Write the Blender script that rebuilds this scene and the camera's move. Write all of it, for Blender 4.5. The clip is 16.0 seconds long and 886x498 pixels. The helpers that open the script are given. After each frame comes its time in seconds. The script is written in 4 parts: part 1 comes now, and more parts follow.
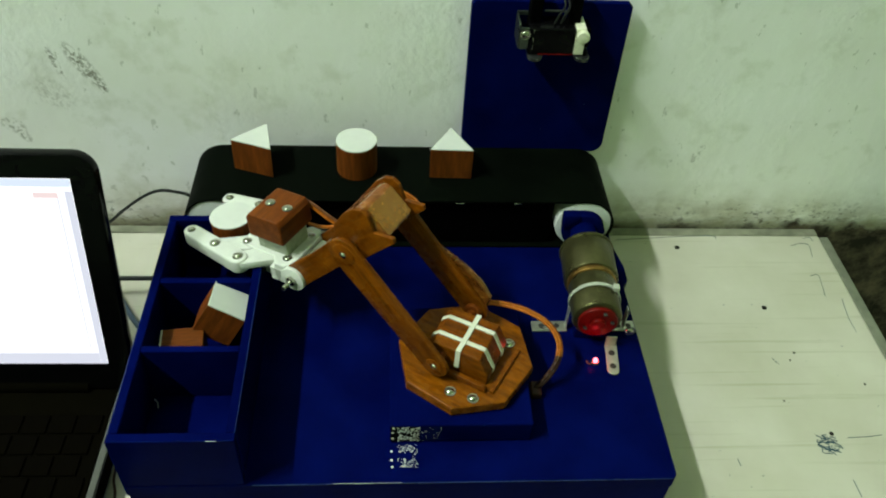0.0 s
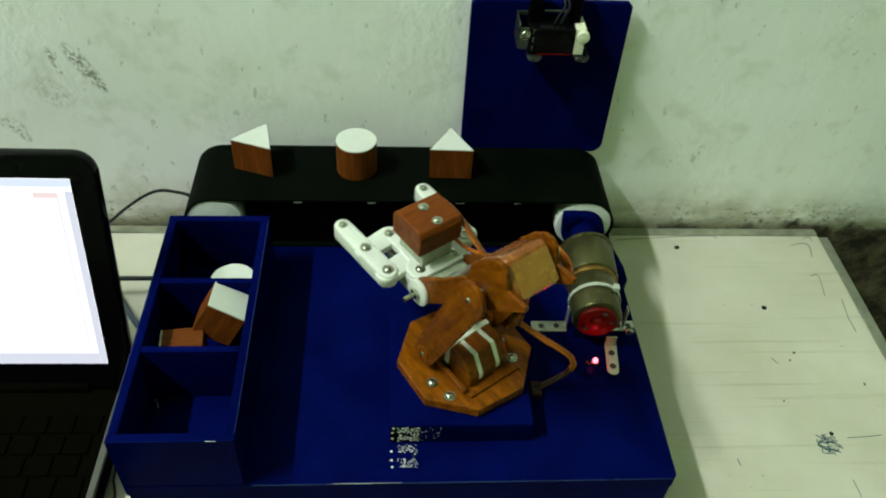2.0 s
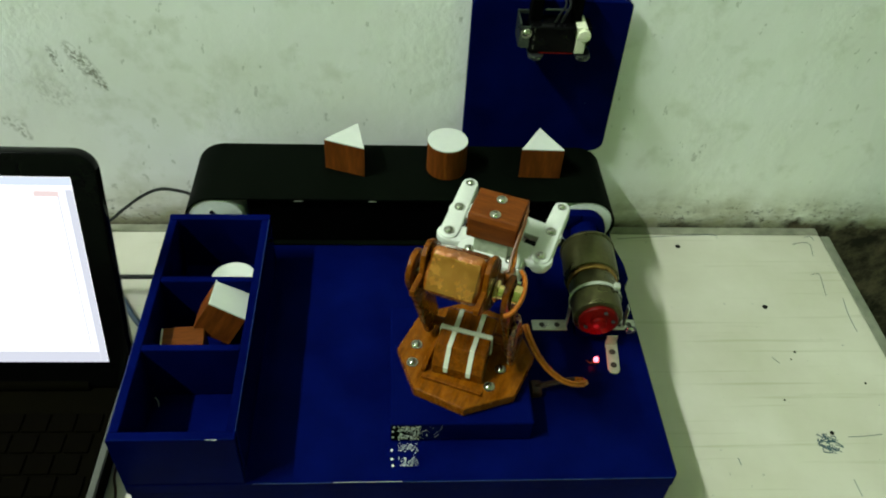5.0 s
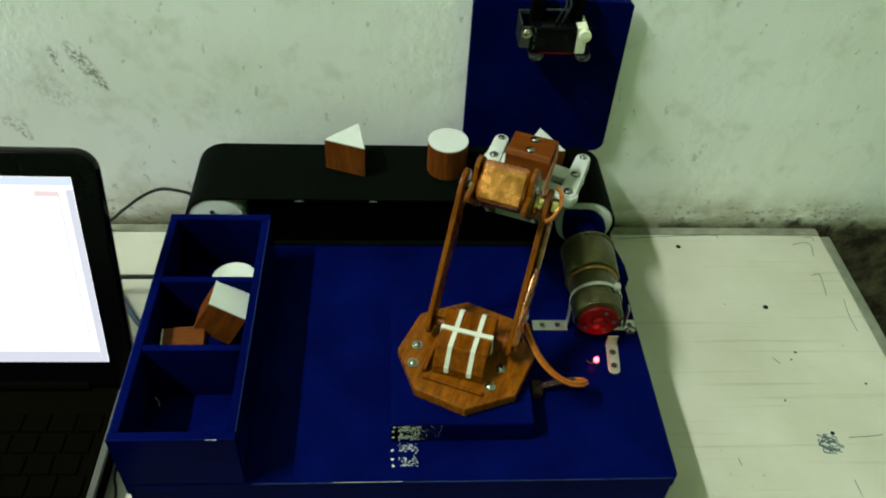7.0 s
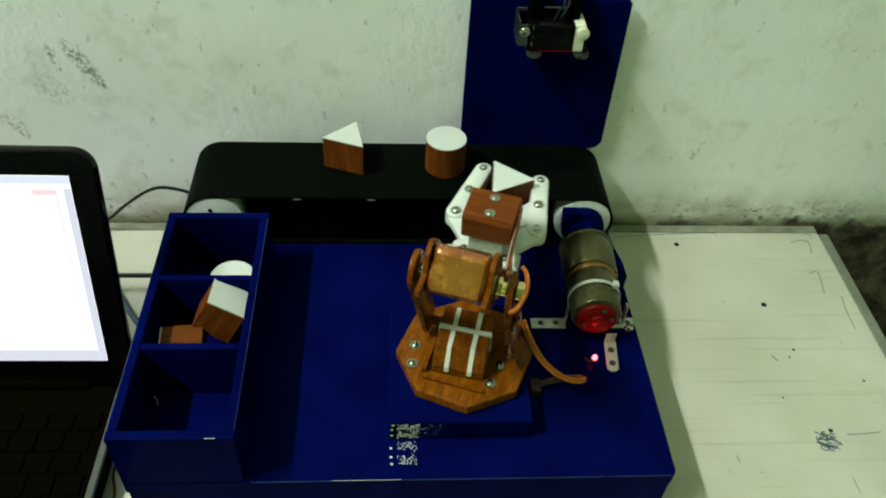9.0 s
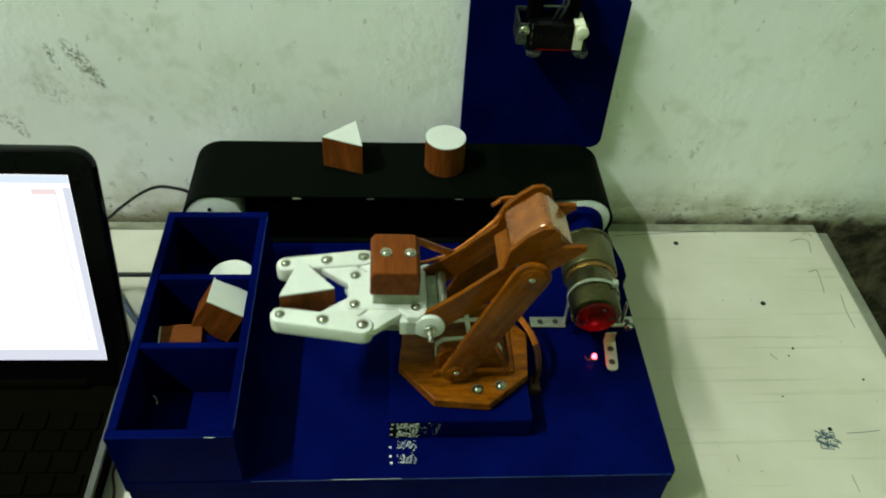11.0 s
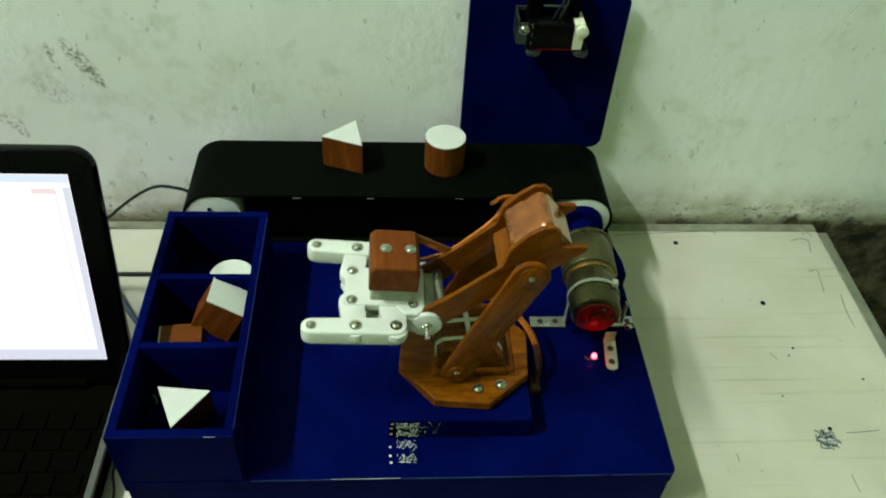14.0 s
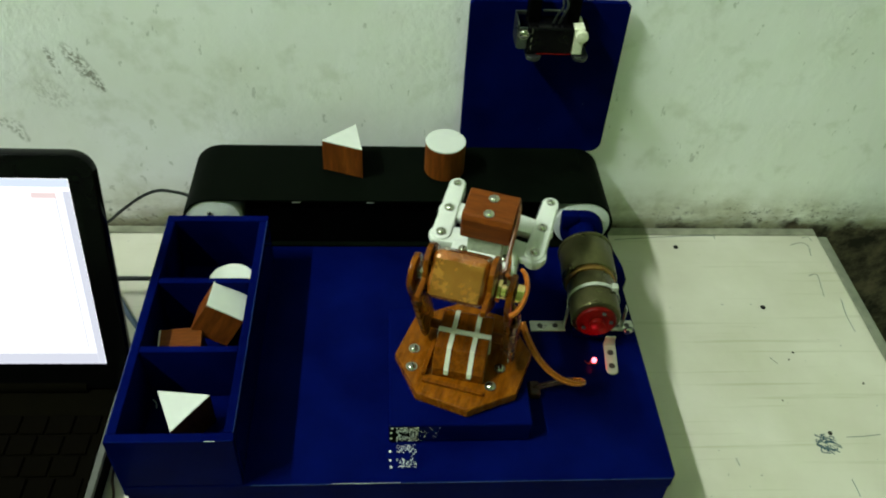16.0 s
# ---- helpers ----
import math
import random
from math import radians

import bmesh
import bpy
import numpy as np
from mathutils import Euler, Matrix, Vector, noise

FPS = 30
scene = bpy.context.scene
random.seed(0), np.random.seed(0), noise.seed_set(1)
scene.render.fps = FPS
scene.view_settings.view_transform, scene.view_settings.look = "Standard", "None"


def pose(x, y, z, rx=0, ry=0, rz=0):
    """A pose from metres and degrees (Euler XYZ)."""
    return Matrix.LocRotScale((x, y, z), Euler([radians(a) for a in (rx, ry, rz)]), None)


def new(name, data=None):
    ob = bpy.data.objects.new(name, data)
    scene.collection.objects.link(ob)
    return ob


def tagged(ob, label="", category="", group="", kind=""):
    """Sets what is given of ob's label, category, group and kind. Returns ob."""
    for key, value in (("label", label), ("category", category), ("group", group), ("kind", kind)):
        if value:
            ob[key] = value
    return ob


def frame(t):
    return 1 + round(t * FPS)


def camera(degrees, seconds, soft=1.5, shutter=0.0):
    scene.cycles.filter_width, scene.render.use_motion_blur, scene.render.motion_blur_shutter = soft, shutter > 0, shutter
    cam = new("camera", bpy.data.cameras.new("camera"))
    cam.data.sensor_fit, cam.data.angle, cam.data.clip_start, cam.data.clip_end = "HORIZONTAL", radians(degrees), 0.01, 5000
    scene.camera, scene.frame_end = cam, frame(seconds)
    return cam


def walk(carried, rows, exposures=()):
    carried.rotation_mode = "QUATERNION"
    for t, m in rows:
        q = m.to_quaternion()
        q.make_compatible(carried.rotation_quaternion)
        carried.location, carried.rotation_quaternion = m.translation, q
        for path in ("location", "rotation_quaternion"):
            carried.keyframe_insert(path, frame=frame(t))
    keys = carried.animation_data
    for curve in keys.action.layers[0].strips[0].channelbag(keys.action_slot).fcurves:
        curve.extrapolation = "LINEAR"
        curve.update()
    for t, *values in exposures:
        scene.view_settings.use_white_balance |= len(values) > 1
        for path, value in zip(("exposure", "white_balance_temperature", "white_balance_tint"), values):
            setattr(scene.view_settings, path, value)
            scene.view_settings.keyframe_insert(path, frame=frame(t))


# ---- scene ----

cam = camera(57.23, 16.0, soft=2.0, shutter=0.5)
walk(cam, [
    (0, pose(-0.1717, -0.2434, 0.4230, 46.029, -2.854, -2.668)),
    (0.5, pose(-0.1716, -0.2433, 0.4230, 46.030, -2.854, -2.635)),
    (1, pose(-0.1717, -0.2433, 0.4230, 46.023, -2.854, -2.622)),
    (1.5, pose(-0.1716, -0.2433, 0.4230, 46.033, -2.856, -2.665)),
    (2, pose(-0.1717, -0.2434, 0.4230, 46.031, -2.856, -2.681)),
    (2.5, pose(-0.1717, -0.2433, 0.4230, 46.040, -2.856, -2.690)),
    (3, pose(-0.1716, -0.2434, 0.4230, 46.022, -2.856, -2.673)),
    (3.5, pose(-0.1716, -0.2431, 0.4229, 46.003, -2.854, -2.590)),
    (4, pose(-0.1716, -0.2432, 0.4229, 45.972, -2.854, -2.622)),
    (6.5, pose(-0.1716, -0.2433, 0.4229, 45.930, -2.852, -2.550)),
    (7, pose(-0.1716, -0.2432, 0.4229, 45.942, -2.851, -2.556)),
    (7.5, pose(-0.1716, -0.2432, 0.4228, 45.922, -2.851, -2.560)),
    (8, pose(-0.1715, -0.2432, 0.4228, 45.944, -2.853, -2.598)),
    (8.5, pose(-0.1715, -0.2433, 0.4228, 45.930, -2.854, -2.615)),
    (9, pose(-0.1714, -0.2433, 0.4228, 45.828, -2.853, -2.690)),
    (11.5, pose(-0.1714, -0.2433, 0.4228, 45.752, -2.851, -2.748)),
    (12, pose(-0.1713, -0.2433, 0.4228, 45.737, -2.852, -2.747)),
    (12.5, pose(-0.1713, -0.2433, 0.4227, 45.730, -2.852, -2.738)),
    (13, pose(-0.1713, -0.2432, 0.4227, 45.751, -2.852, -2.726)),
    (13.5, pose(-0.1713, -0.2433, 0.4227, 45.762, -2.853, -2.733)),
    (14, pose(-0.1713, -0.2433, 0.4227, 45.739, -2.853, -2.744)),
    (14.5, pose(-0.1713, -0.2433, 0.4228, 45.753, -2.853, -2.740)),
    (15, pose(-0.1712, -0.2433, 0.4227, 45.772, -2.856, -2.860)),
    (15.5, pose(-0.1713, -0.2432, 0.4227, 45.834, -2.856, -2.725)),
    (16, pose(-0.1713, -0.2433, 0.4228, 46.030, -2.860, -2.744)),
])

# ---- light: one fluorescent tube high on the west wall, bounced by a pale room ----
TABLE_Z = -0.05
FLOOR_Z = -0.80
LAMP = (-1.25, -0.27, 1.70)
lamp_data = bpy.data.lights.new("tube_light", "AREA")
lamp_data.shape, lamp_data.size, lamp_data.size_y = "RECTANGLE", 0.06, 0.74
lamp_data.energy, lamp_data.color = 44.0, (0.885, 1.0, 0.955)
lamp = new("tube_light", lamp_data)
lamp.matrix_world = Matrix.Translation(LAMP) @ pose(0, 0, 0, 0, -38)
led_data = bpy.data.lights.new("led_light", "POINT")
led_data.energy, led_data.color, led_data.shadow_soft_size = 0.008, (1.0, 0.03, 0.04), 0.002
led_lamp = new("led_light", led_data)
led_lamp.location = (-0.0345, 0.0885, 0.011)
world = bpy.data.worlds.new("world")
scene.world = world
world.use_nodes = True
world.node_tree.nodes["Background"].inputs[0].default_value = (0.8, 0.9, 0.75, 1)
world.node_tree.nodes["Background"].inputs[1].default_value = 0.02
scene.view_settings.exposure = 0.0


# ---- materials ----
class Nodes:
    """A material with a Principled shader and short ways to add nodes."""

    def __init__(self, name, colour, rough=0.5, metal=0.0, coat=0.0, spec=0.5):
        self.mat = bpy.data.materials.new(name)
        self.mat.use_nodes = True
        self.t = self.mat.node_tree
        self.b = self.t.nodes["Principled BSDF"]
        self.set("Base Color", (*colour, 1))
        self.set("Roughness", rough)
        self.set("Metallic", metal)
        self.set("Coat Weight", coat)
        self.set("Coat Roughness", 0.08)
        self.set("Specular IOR Level", spec)

    def set(self, key, value):
        self.b.inputs[key].default_value = value

    def add(self, kind, **values):
        n = self.t.nodes.new(kind)
        for k, v in values.items():
            n.inputs[k.replace("_", " ")].default_value = v
        return n

    def link(self, a, b):
        self.t.links.new(a, b)

    def coords(self, scale=(1, 1, 1), which="Object"):
        tc, mp = self.add("ShaderNodeTexCoord"), self.add("ShaderNodeMapping")
        mp.inputs["Scale"].default_value = scale
        self.link(tc.outputs[which], mp.inputs["Vector"])
        return mp.outputs["Vector"]

    def noise(self, vec, scale, detail=4, rough=0.55):
        n = self.add("ShaderNodeTexNoise", Scale=scale, Detail=detail, Roughness=rough)
        self.link(vec, n.inputs["Vector"])
        return n.outputs["Fac"]

    def ramp(self, fac, stops):
        n = self.add("ShaderNodeValToRGB")
        e = n.color_ramp.elements
        while len(e) < len(stops):
            e.new(0.5)
        for el, (p, c) in zip(e, stops):
            el.position, el.color = p, (*c, 1) if len(c) == 3 else c
        self.link(fac, n.inputs["Fac"])
        return n.outputs["Color"]

    def grey(self, fac, a, b, lo=0.0, hi=1.0):
        n = self.add("ShaderNodeMapRange")
        for k, v in (("From Min", a), ("From Max", b), ("To Min", lo), ("To Max", hi)):
            n.inputs[k].default_value = v
        self.link(fac, n.inputs["Value"])
        return n.outputs["Result"]

    def mix(self, fac, a, b, mode="MIX"):
        n = self.t.nodes.new("ShaderNodeMix")
        n.data_type, n.blend_type = "RGBA", mode
        for sock, v in ((n.inputs[0], fac), (n.inputs[6], a), (n.inputs[7], b)):
            if isinstance(v, (tuple, list)):
                sock.default_value = (*v, 1) if len(v) == 3 else v
            elif isinstance(v, (int, float)):
                sock.default_value = v
            else:
                self.link(v, sock)
        return n.outputs[2]

    def math(self, op, a, b=0.0):
        n = self.t.nodes.new("ShaderNodeMath")
        n.operation = op
        for sock, v in ((n.inputs[0], a), (n.inputs[1], b)):
            if isinstance(v, (int, float)):
                sock.default_value = v
            else:
                self.link(v, sock)
        return n.outputs[0]

    def colour(self, out):
        self.link(out, self.b.inputs["Base Color"])

    def rough(self, out):
        self.link(out, self.b.inputs["Roughness"])

    def bump(self, fac, strength=0.2, distance=0.001):
        n = self.add("ShaderNodeBump", Strength=strength, Distance=distance)
        self.link(fac, n.inputs["Height"])
        self.link(n.outputs["Normal"], self.b.inputs["Normal"])
        return n


def plain(name, colour, rough=0.5, metal=0.0, coat=0.0, vary=0.25, grain=300.0, bump=0.1, dist=0.0003, rvary=0.15, spec=0.35):
    """A material of one colour with worn variation at two scales and a little relief."""
    m = Nodes(name, colour, rough, metal, coat, spec)
    v = m.coords()
    big, fine = m.noise(v, grain / 8, 3), m.noise(v, grain, 5)
    both = m.math("ADD", m.math("MULTIPLY", big, 0.6), m.math("MULTIPLY", fine, 0.4))
    m.colour(m.mix(m.grey(both, 0.3, 0.7), tuple(c * (1 - vary) for c in colour), tuple(min(1, c * (1 + vary)) for c in colour)))
    m.rough(m.grey(big, 0.3, 0.7, max(0.03, rough - rvary), min(1, rough + rvary)))
    if bump:
        m.bump(fine, bump, dist)
    return m.mat


def make_blue():
    m = Nodes("blue_gloss_paint", (0.002, 0.004, 0.05), 0.2, spec=0.005)
    v = m.coords()
    cloud, brush = m.noise(v, 22, 4), m.noise(m.coords((60, 500, 500)), 1.0, 4)
    base = (m.mix(m.grey(cloud, 0.3, 0.7), (0.0003, 0.0014, 0.031), (0.0008, 0.0032, 0.060)))
    dust = m.grey(m.noise(v, 230, 1), 0.82, 0.84, 0, 0.12)
    m.colour(m.mix(dust, base, (0.30, 0.34, 0.40)))
    m.rough(m.grey(m.noise(v, 90, 5), 0.35, 0.7, 0.09, 0.24))
    m.bump(m.math("ADD", brush, m.math("MULTIPLY", m.noise(v, 130, 3), 0.8)), 0.14, 0.0004)
    return m.mat


def make_wood(name, dark, light, rough=0.3, coat=0.12, along=(1, 8, 8)):
    m = Nodes(name, light, rough, coat=coat, spec=0.1)
    v = m.coords(tuple(a * 28 for a in along))
    figure = m.noise(v, 1.3, 6, 0.65)
    pores = m.noise(m.coords(tuple(a * 90 for a in along)), 2.2, 3)
    c = m.ramp(figure, [(0.3, dark), (0.5, tuple((a + b) / 2 for a, b in zip(dark, light))), (0.68, light)])
    m.colour(m.mix(m.grey(pores, 0.52, 0.7, 0, 0.3), c, dark))
    m.rough(m.grey(m.noise(m.coords(), 120, 3), 0.3, 0.7, rough - 0.1, rough + 0.15))
    m.bump(m.math("SUBTRACT", figure, m.math("MULTIPLY", pores, 0.5)), 0.12, 0.0004)
    return m.mat


def make_tape(name, a, b, metal, bump):
    m = Nodes(name, b, 0.2, metal=metal, coat=0.7)
    v = m.coords()
    m.colour(m.mix(m.grey(m.noise(v, 90, 4), 0.35, 0.65), a, b))
    m.rough(m.grey(m.noise(v, 140, 3), 0.35, 0.65, 0.14, 0.34))
    m.bump(m.math("ADD", m.noise(m.coords((60, 160, 60)), 1.6, 3), m.math("MULTIPLY", m.noise(v, 260, 2), 0.3)), bump, 0.0010)
    return m.mat


def make_wall():
    m = Nodes("plaster_wall_paint", (0.6, 0.62, 0.52), 0.85, spec=0.2)
    v = m.coords()
    sep = m.add("ShaderNodeSeparateXYZ")
    m.link(v, sep.inputs[0])
    x, z = sep.outputs["X"], sep.outputs["Z"]
    cloud, fine, mid = m.noise(v, 7, 5, 0.6), m.noise(v, 160, 5, 0.65), m.noise(v, 38, 5, 0.6)
    c = m.mix(m.grey(cloud, 0.3, 0.7), (0.83, 0.82, 0.76), (0.93, 0.91, 0.93))
    c = m.mix(m.grey(mid, 0.56, 0.72, 0, 0.35), c, (0.52, 0.53, 0.41))
    # small pits where paint has come away
    pits = m.grey(m.noise(m.coords((1.5, 1, 0.7)), 85, 3, 0.7), 0.665, 0.70, 0, 0.35)
    c = m.mix(pits, c, (0.22, 0.22, 0.16))
    # dirty band just above the table
    band = m.math("MULTIPLY", m.grey(z, -0.012, -0.047, 0, 1), m.grey(m.noise(m.coords((14, 14, 45)), 1.6, 6, 0.7), 0.40, 0.62, 0, 1))
    stain = m.math("MULTIPLY", m.grey(z, 0.004, -0.045, 0, 0.75), m.grey(mid, 0.34, 0.60, 0.25, 1))
    c = m.mix(stain, c, (0.34, 0.32, 0.17))
    c = m.mix(m.math("MULTIPLY", band, 0.6), c, (0.15, 0.115, 0.055))
    chips = m.math("MULTIPLY", m.grey(z, -0.016, -0.040, 0, 1), m.math("MULTIPLY", m.grey(m.noise(v, 16, 2), 0.46, 0.58, 0.1, 1), m.grey(m.noise(m.coords((85, 85, 120)), 1.7, 6, 0.75), 0.54, 0.61, 0, 0.9)))
    c = m.mix(chips, c, (0.035, 0.028, 0.014))
    edge = m.math("MULTIPLY", m.grey(z, -0.036, -0.048, 0, 1), 0.7)
    c = m.mix(edge, c, (0.20, 0.19, 0.12))
    # unpainted rough masonry lower down
    low = m.grey(m.math("ADD", z, m.math("MULTIPLY", m.math("SUBTRACT", mid, 0.5), 0.05)), -0.046, -0.054, 0, 1)
    raw = m.mix(m.grey(m.noise(v, 45, 6, 0.7), 0.4, 0.65), (0.016, 0.013, 0.007), (0.125, 0.100, 0.060))
    c = m.mix(low, c, raw)
    # dark scuffs, scraped along one slant
    slanted = m.add("ShaderNodeMapping")
    slanted.vector_type = "TEXTURE"
    slanted.inputs["Rotation"].default_value = (0, radians(64), 0)
    slanted.inputs["Scale"].default_value = (1 / 170, 1 / 120, 1 / 260)
    m.link(v, slanted.inputs["Vector"])
    scrape = m.grey(m.noise(slanted.outputs["Vector"], 1.6, 4, 0.7), 0.47, 0.57, 0, 0.8)
    for cx, cz, w, h, slant, dark in ((-0.4078, 0.1050, 0.0028, 0.0150, -0.23, 0.9), (-0.3885, 0.1020, 0.0070, 0.0190, -0.5, 1.0), (-0.4525, 0.0500, 0.008, 0.008, -0.5, 0.8),
                                      (-0.4470, 0.0405, 0.004, 0.006, -0.4, 0.8), (-0.4160, 0.0790, 0.014, 0.014, -0.4, 0.35), (-0.3788, 0.0850, 0.0032, 0.0045, -0.3, 1.0)):
        dx = m.math("SUBTRACT", x, cx)
        dz = m.math("SUBTRACT", z, cz)
        a = m.math("DIVIDE", m.math("ADD", dx, m.math("MULTIPLY", dz, -slant)), w)
        b = m.math("DIVIDE", dz, h)
        r2 = m.math("ADD", m.math("MULTIPLY", a, a), m.math("MULTIPLY", b, b))
        hit = m.math("MULTIPLY", m.grey(r2, 1.3, 0.2, 0, dark), scrape)
        c = m.mix(hit, c, (0.12, 0.11, 0.06))
    m.colour(c)
    # relief in patches: smooth trowelled areas and rough ones
    rough_patch = m.grey(m.noise(m.coords((1.6, 1, 0.8)), 9, 3, 0.6), 0.42, 0.66, 0.18, 1)
    relief = m.math("MULTIPLY", m.math("ADD", m.math("MULTIPLY", fine, 0.9), m.math("MULTIPLY", mid, 0.5)), rough_patch)
    m.bump(relief, 0.42, 0.0022)
    return m.mat


def make_table():
    m = Nodes("cream_table_paint", (0.6, 0.6, 0.44), 0.55, spec=0.35)
    v = m.coords()
    cloud = m.noise(v, 12, 5)
    streak = m.noise(m.coords((4, 150, 10)), 1.0, 5, 0.6)
    c = m.mix(m.grey(cloud, 0.3, 0.7), (0.44, 0.415, 0.32), (0.545, 0.515, 0.43))
    c = m.mix(m.grey(streak, 0.58, 0.68, 0, 0.5), c, (0.33, 0.32, 0.21))
    specks = m.grey(m.noise(v, 210, 2), 0.735, 0.76, 0, 0.7)
    c = m.mix(specks, c, (0.12, 0.15, 0.15))
    m.colour(c)
    m.bump(m.math("ADD", streak, m.noise(v, 240, 3)), 0.15, 0.0005)
    return m.mat


def glow(name, colour, strength):
    m = Nodes(name, (0.02, 0.02, 0.02), 0.3)
    m.set("Emission Color", (*colour, 1))
    m.set("Emission Strength", strength)
    return m.mat


BLUE = make_blue()
WALL, TABLE = make_wall(), make_table()
WOOD = make_wood("varnished_orange_wood", (0.072, 0.018, 0.0007), (0.215, 0.060, 0.0020), 0.26, 0.04)
WOOD_CROSS = make_wood("varnished_orange_wood_cross", (0.072, 0.018, 0.0007), (0.215, 0.060, 0.0020), 0.26, 0.04, along=(8, 1, 8))
WOOD_TOP = make_wood("varnished_orange_plate", (0.080, 0.021, 0.0008), (0.245, 0.072, 0.0026), 0.26, 0.04, along=(2, 9, 9))
WOOD_BLOCK = make_wood("red_brown_block_wood", (0.060, 0.015, 0.002), (0.165, 0.043, 0.006), 0.45, 0.02, along=(8, 8, 1))
WOOD_BROWN = make_wood("servo_cover_wood", (0.080, 0.018, 0.002), (0.175, 0.044, 0.005), 0.4, 0.03, along=(8, 1, 8))
SATIN_WOOD = make_tape("lacquered_orange_housing", (0.15, 0.038, 0.002), (0.31, 0.088, 0.006), 0.25, 0.35)
# Tape colour made paler to hold the glare on the housing's rear face.
TAN_TAPE_GLARE = make_tape("glossy_tan_tape_glare", (0.36, 0.135, 0.016), (0.46, 0.195, 0.032), 0.65, 0.15)
BROWN_TAPE = make_tape("wrinkled_brown_tape", (0.10, 0.026, 0.002), (0.30, 0.105, 0.015), 0.5, 0.8)
# Lighter blue for the highlights painted along bevelled edges.
BLUE_EDGE_LIGHT = plain("blue_edge_highlight", (0.007, 0.022, 0.10), 0.3, vary=0.5, grain=160)
WHITE_TOP = plain("white_card", (0.56, 0.57, 0.52), 0.6, vary=0.05, grain=200, bump=0.05)
WHITE_PLASTIC = plain("white_printed_plastic", (0.58, 0.59, 0.53), 0.38, vary=0.06, grain=500, bump=0.12, dist=0.0003)
# Pale tone for chipped paint and for painted highlights and glints.
CHIP_GLINT = plain("pale_chip_and_highlight", (0.42, 0.44, 0.45), 0.35, vary=0.4, grain=500)
CLEAR_GREY = plain("grey_green_servo_plastic", (0.28, 0.31, 0.22), 0.3, vary=0.35, grain=260)
ROLLER_WHITE = plain("roller_nylon", (0.62, 0.65, 0.60), 0.45, vary=0.08, grain=300)
RUBBER = plain("black_rubber_belt", (0.0016, 0.0026, 0.0014), 0.62, vary=0.4, grain=240, bump=0.25, dist=0.0004, spec=0.018)
BLACK = plain("matt_black_board", (0.0008, 0.0008, 0.0008), 0.7, vary=0.4, grain=160, spec=0.015)
STEEL = plain("screw_steel", (0.46, 0.46, 0.38), 0.26, 1.0, vary=0.2, grain=900, bump=0.05)
DARK_STEEL = plain("socket_dark_steel", (0.05, 0.05, 0.045), 0.5, 0.6, vary=0.2, grain=900)
ZINC = plain("galvanised_bracket", (0.50, 0.51, 0.44), 0.42, 0.9, vary=0.2, grain=300)
MOTOR = plain("dull_nickel_motor", (0.095, 0.088, 0.036), 0.34, 0.75, vary=0.25, grain=260)
BRASS = plain("brass", (0.82, 0.62, 0.26), 0.2, 1.0, vary=0.15, grain=700)
DULL_BRASS = plain("tarnished_brass", (0.30, 0.17, 0.045), 0.3, 0.85, vary=0.3, grain=500)
TAPE = plain("off_white_tape", (0.60, 0.60, 0.48), 0.6, vary=0.1, grain=400)
CLEAR_STRAP = plain("translucent_strap", (0.36, 0.38, 0.30), 0.3, vary=0.2, grain=300)
WIRE_ORANGE = plain("orange_wire", (0.38, 0.105, 0.010), 0.25, 0.2, vary=0.3, grain=500)
WIRE_BROWN = plain("brown_wire", (0.13, 0.045, 0.015), 0.35, vary=0.3, grain=500)
WIRE_DARK = plain("dark_brown_wire", (0.035, 0.013, 0.006), 0.4, vary=0.3, grain=500, spec=0.2)
DULL_STEEL = plain("dull_steel_bracket", (0.10, 0.11, 0.10), 0.4, 0.85, vary=0.3, grain=400)
WIRE_BLACK = plain("black_cable", (0.015, 0.016, 0.015), 0.45, vary=0.3, grain=300, spec=0.12)
WIRE_BLUE = plain("blue_grey_cable", (0.05, 0.08, 0.13), 0.45, vary=0.3, grain=300)
GLOSS_BLACK = plain("gloss_black_plastic", (0.002, 0.002, 0.002), 0.14, coat=0.03, vary=0.2, grain=200, bump=0.02, rvary=0.05, spec=0.06)
KEY_BLACK = plain("keyboard_black", (0.0014, 0.0011, 0.0005), 0.8, vary=0.4, grain=300, spec=0.008)
LAPTOP_EDGE = plain("dark_grey_laptop_case", (0.0018, 0.0015, 0.0006), 0.8, vary=0.4, grain=260, spec=0.008)
SILVER_TRIM = plain("silver_plastic_trim", (0.055, 0.058, 0.045), 0.5, 0.0, vary=0.15, grain=300)
TRIM_GREY = plain("worn_grey_edge_strip", (0.16, 0.165, 0.12), 0.7, vary=0.35, grain=120, bump=0.3)
TRIM_BACK = plain("stained_grey_strip", (0.24, 0.24, 0.17), 0.75, vary=0.4, grain=110, bump=0.3)
INK = plain("blue_green_ink", (0.03, 0.07, 0.085), 0.7, vary=0.4, grain=300, bump=0)
HOLE = plain("dark_hole", (0.01, 0.01, 0.008), 0.9, vary=0.2, grain=300, bump=0, spec=0.12)
ROOM = plain("pale_room_paint", (0.505, 0.66, 0.385), 0.9, vary=0.1, grain=20)
FLOOR = plain("dark_cement_floor", (0.05, 0.048, 0.04), 0.8, vary=0.3, grain=40, bump=0.3)
LABEL_WHITE = plain("cream_label", (0.66, 0.66, 0.48), 0.5, vary=0.15, grain=600)
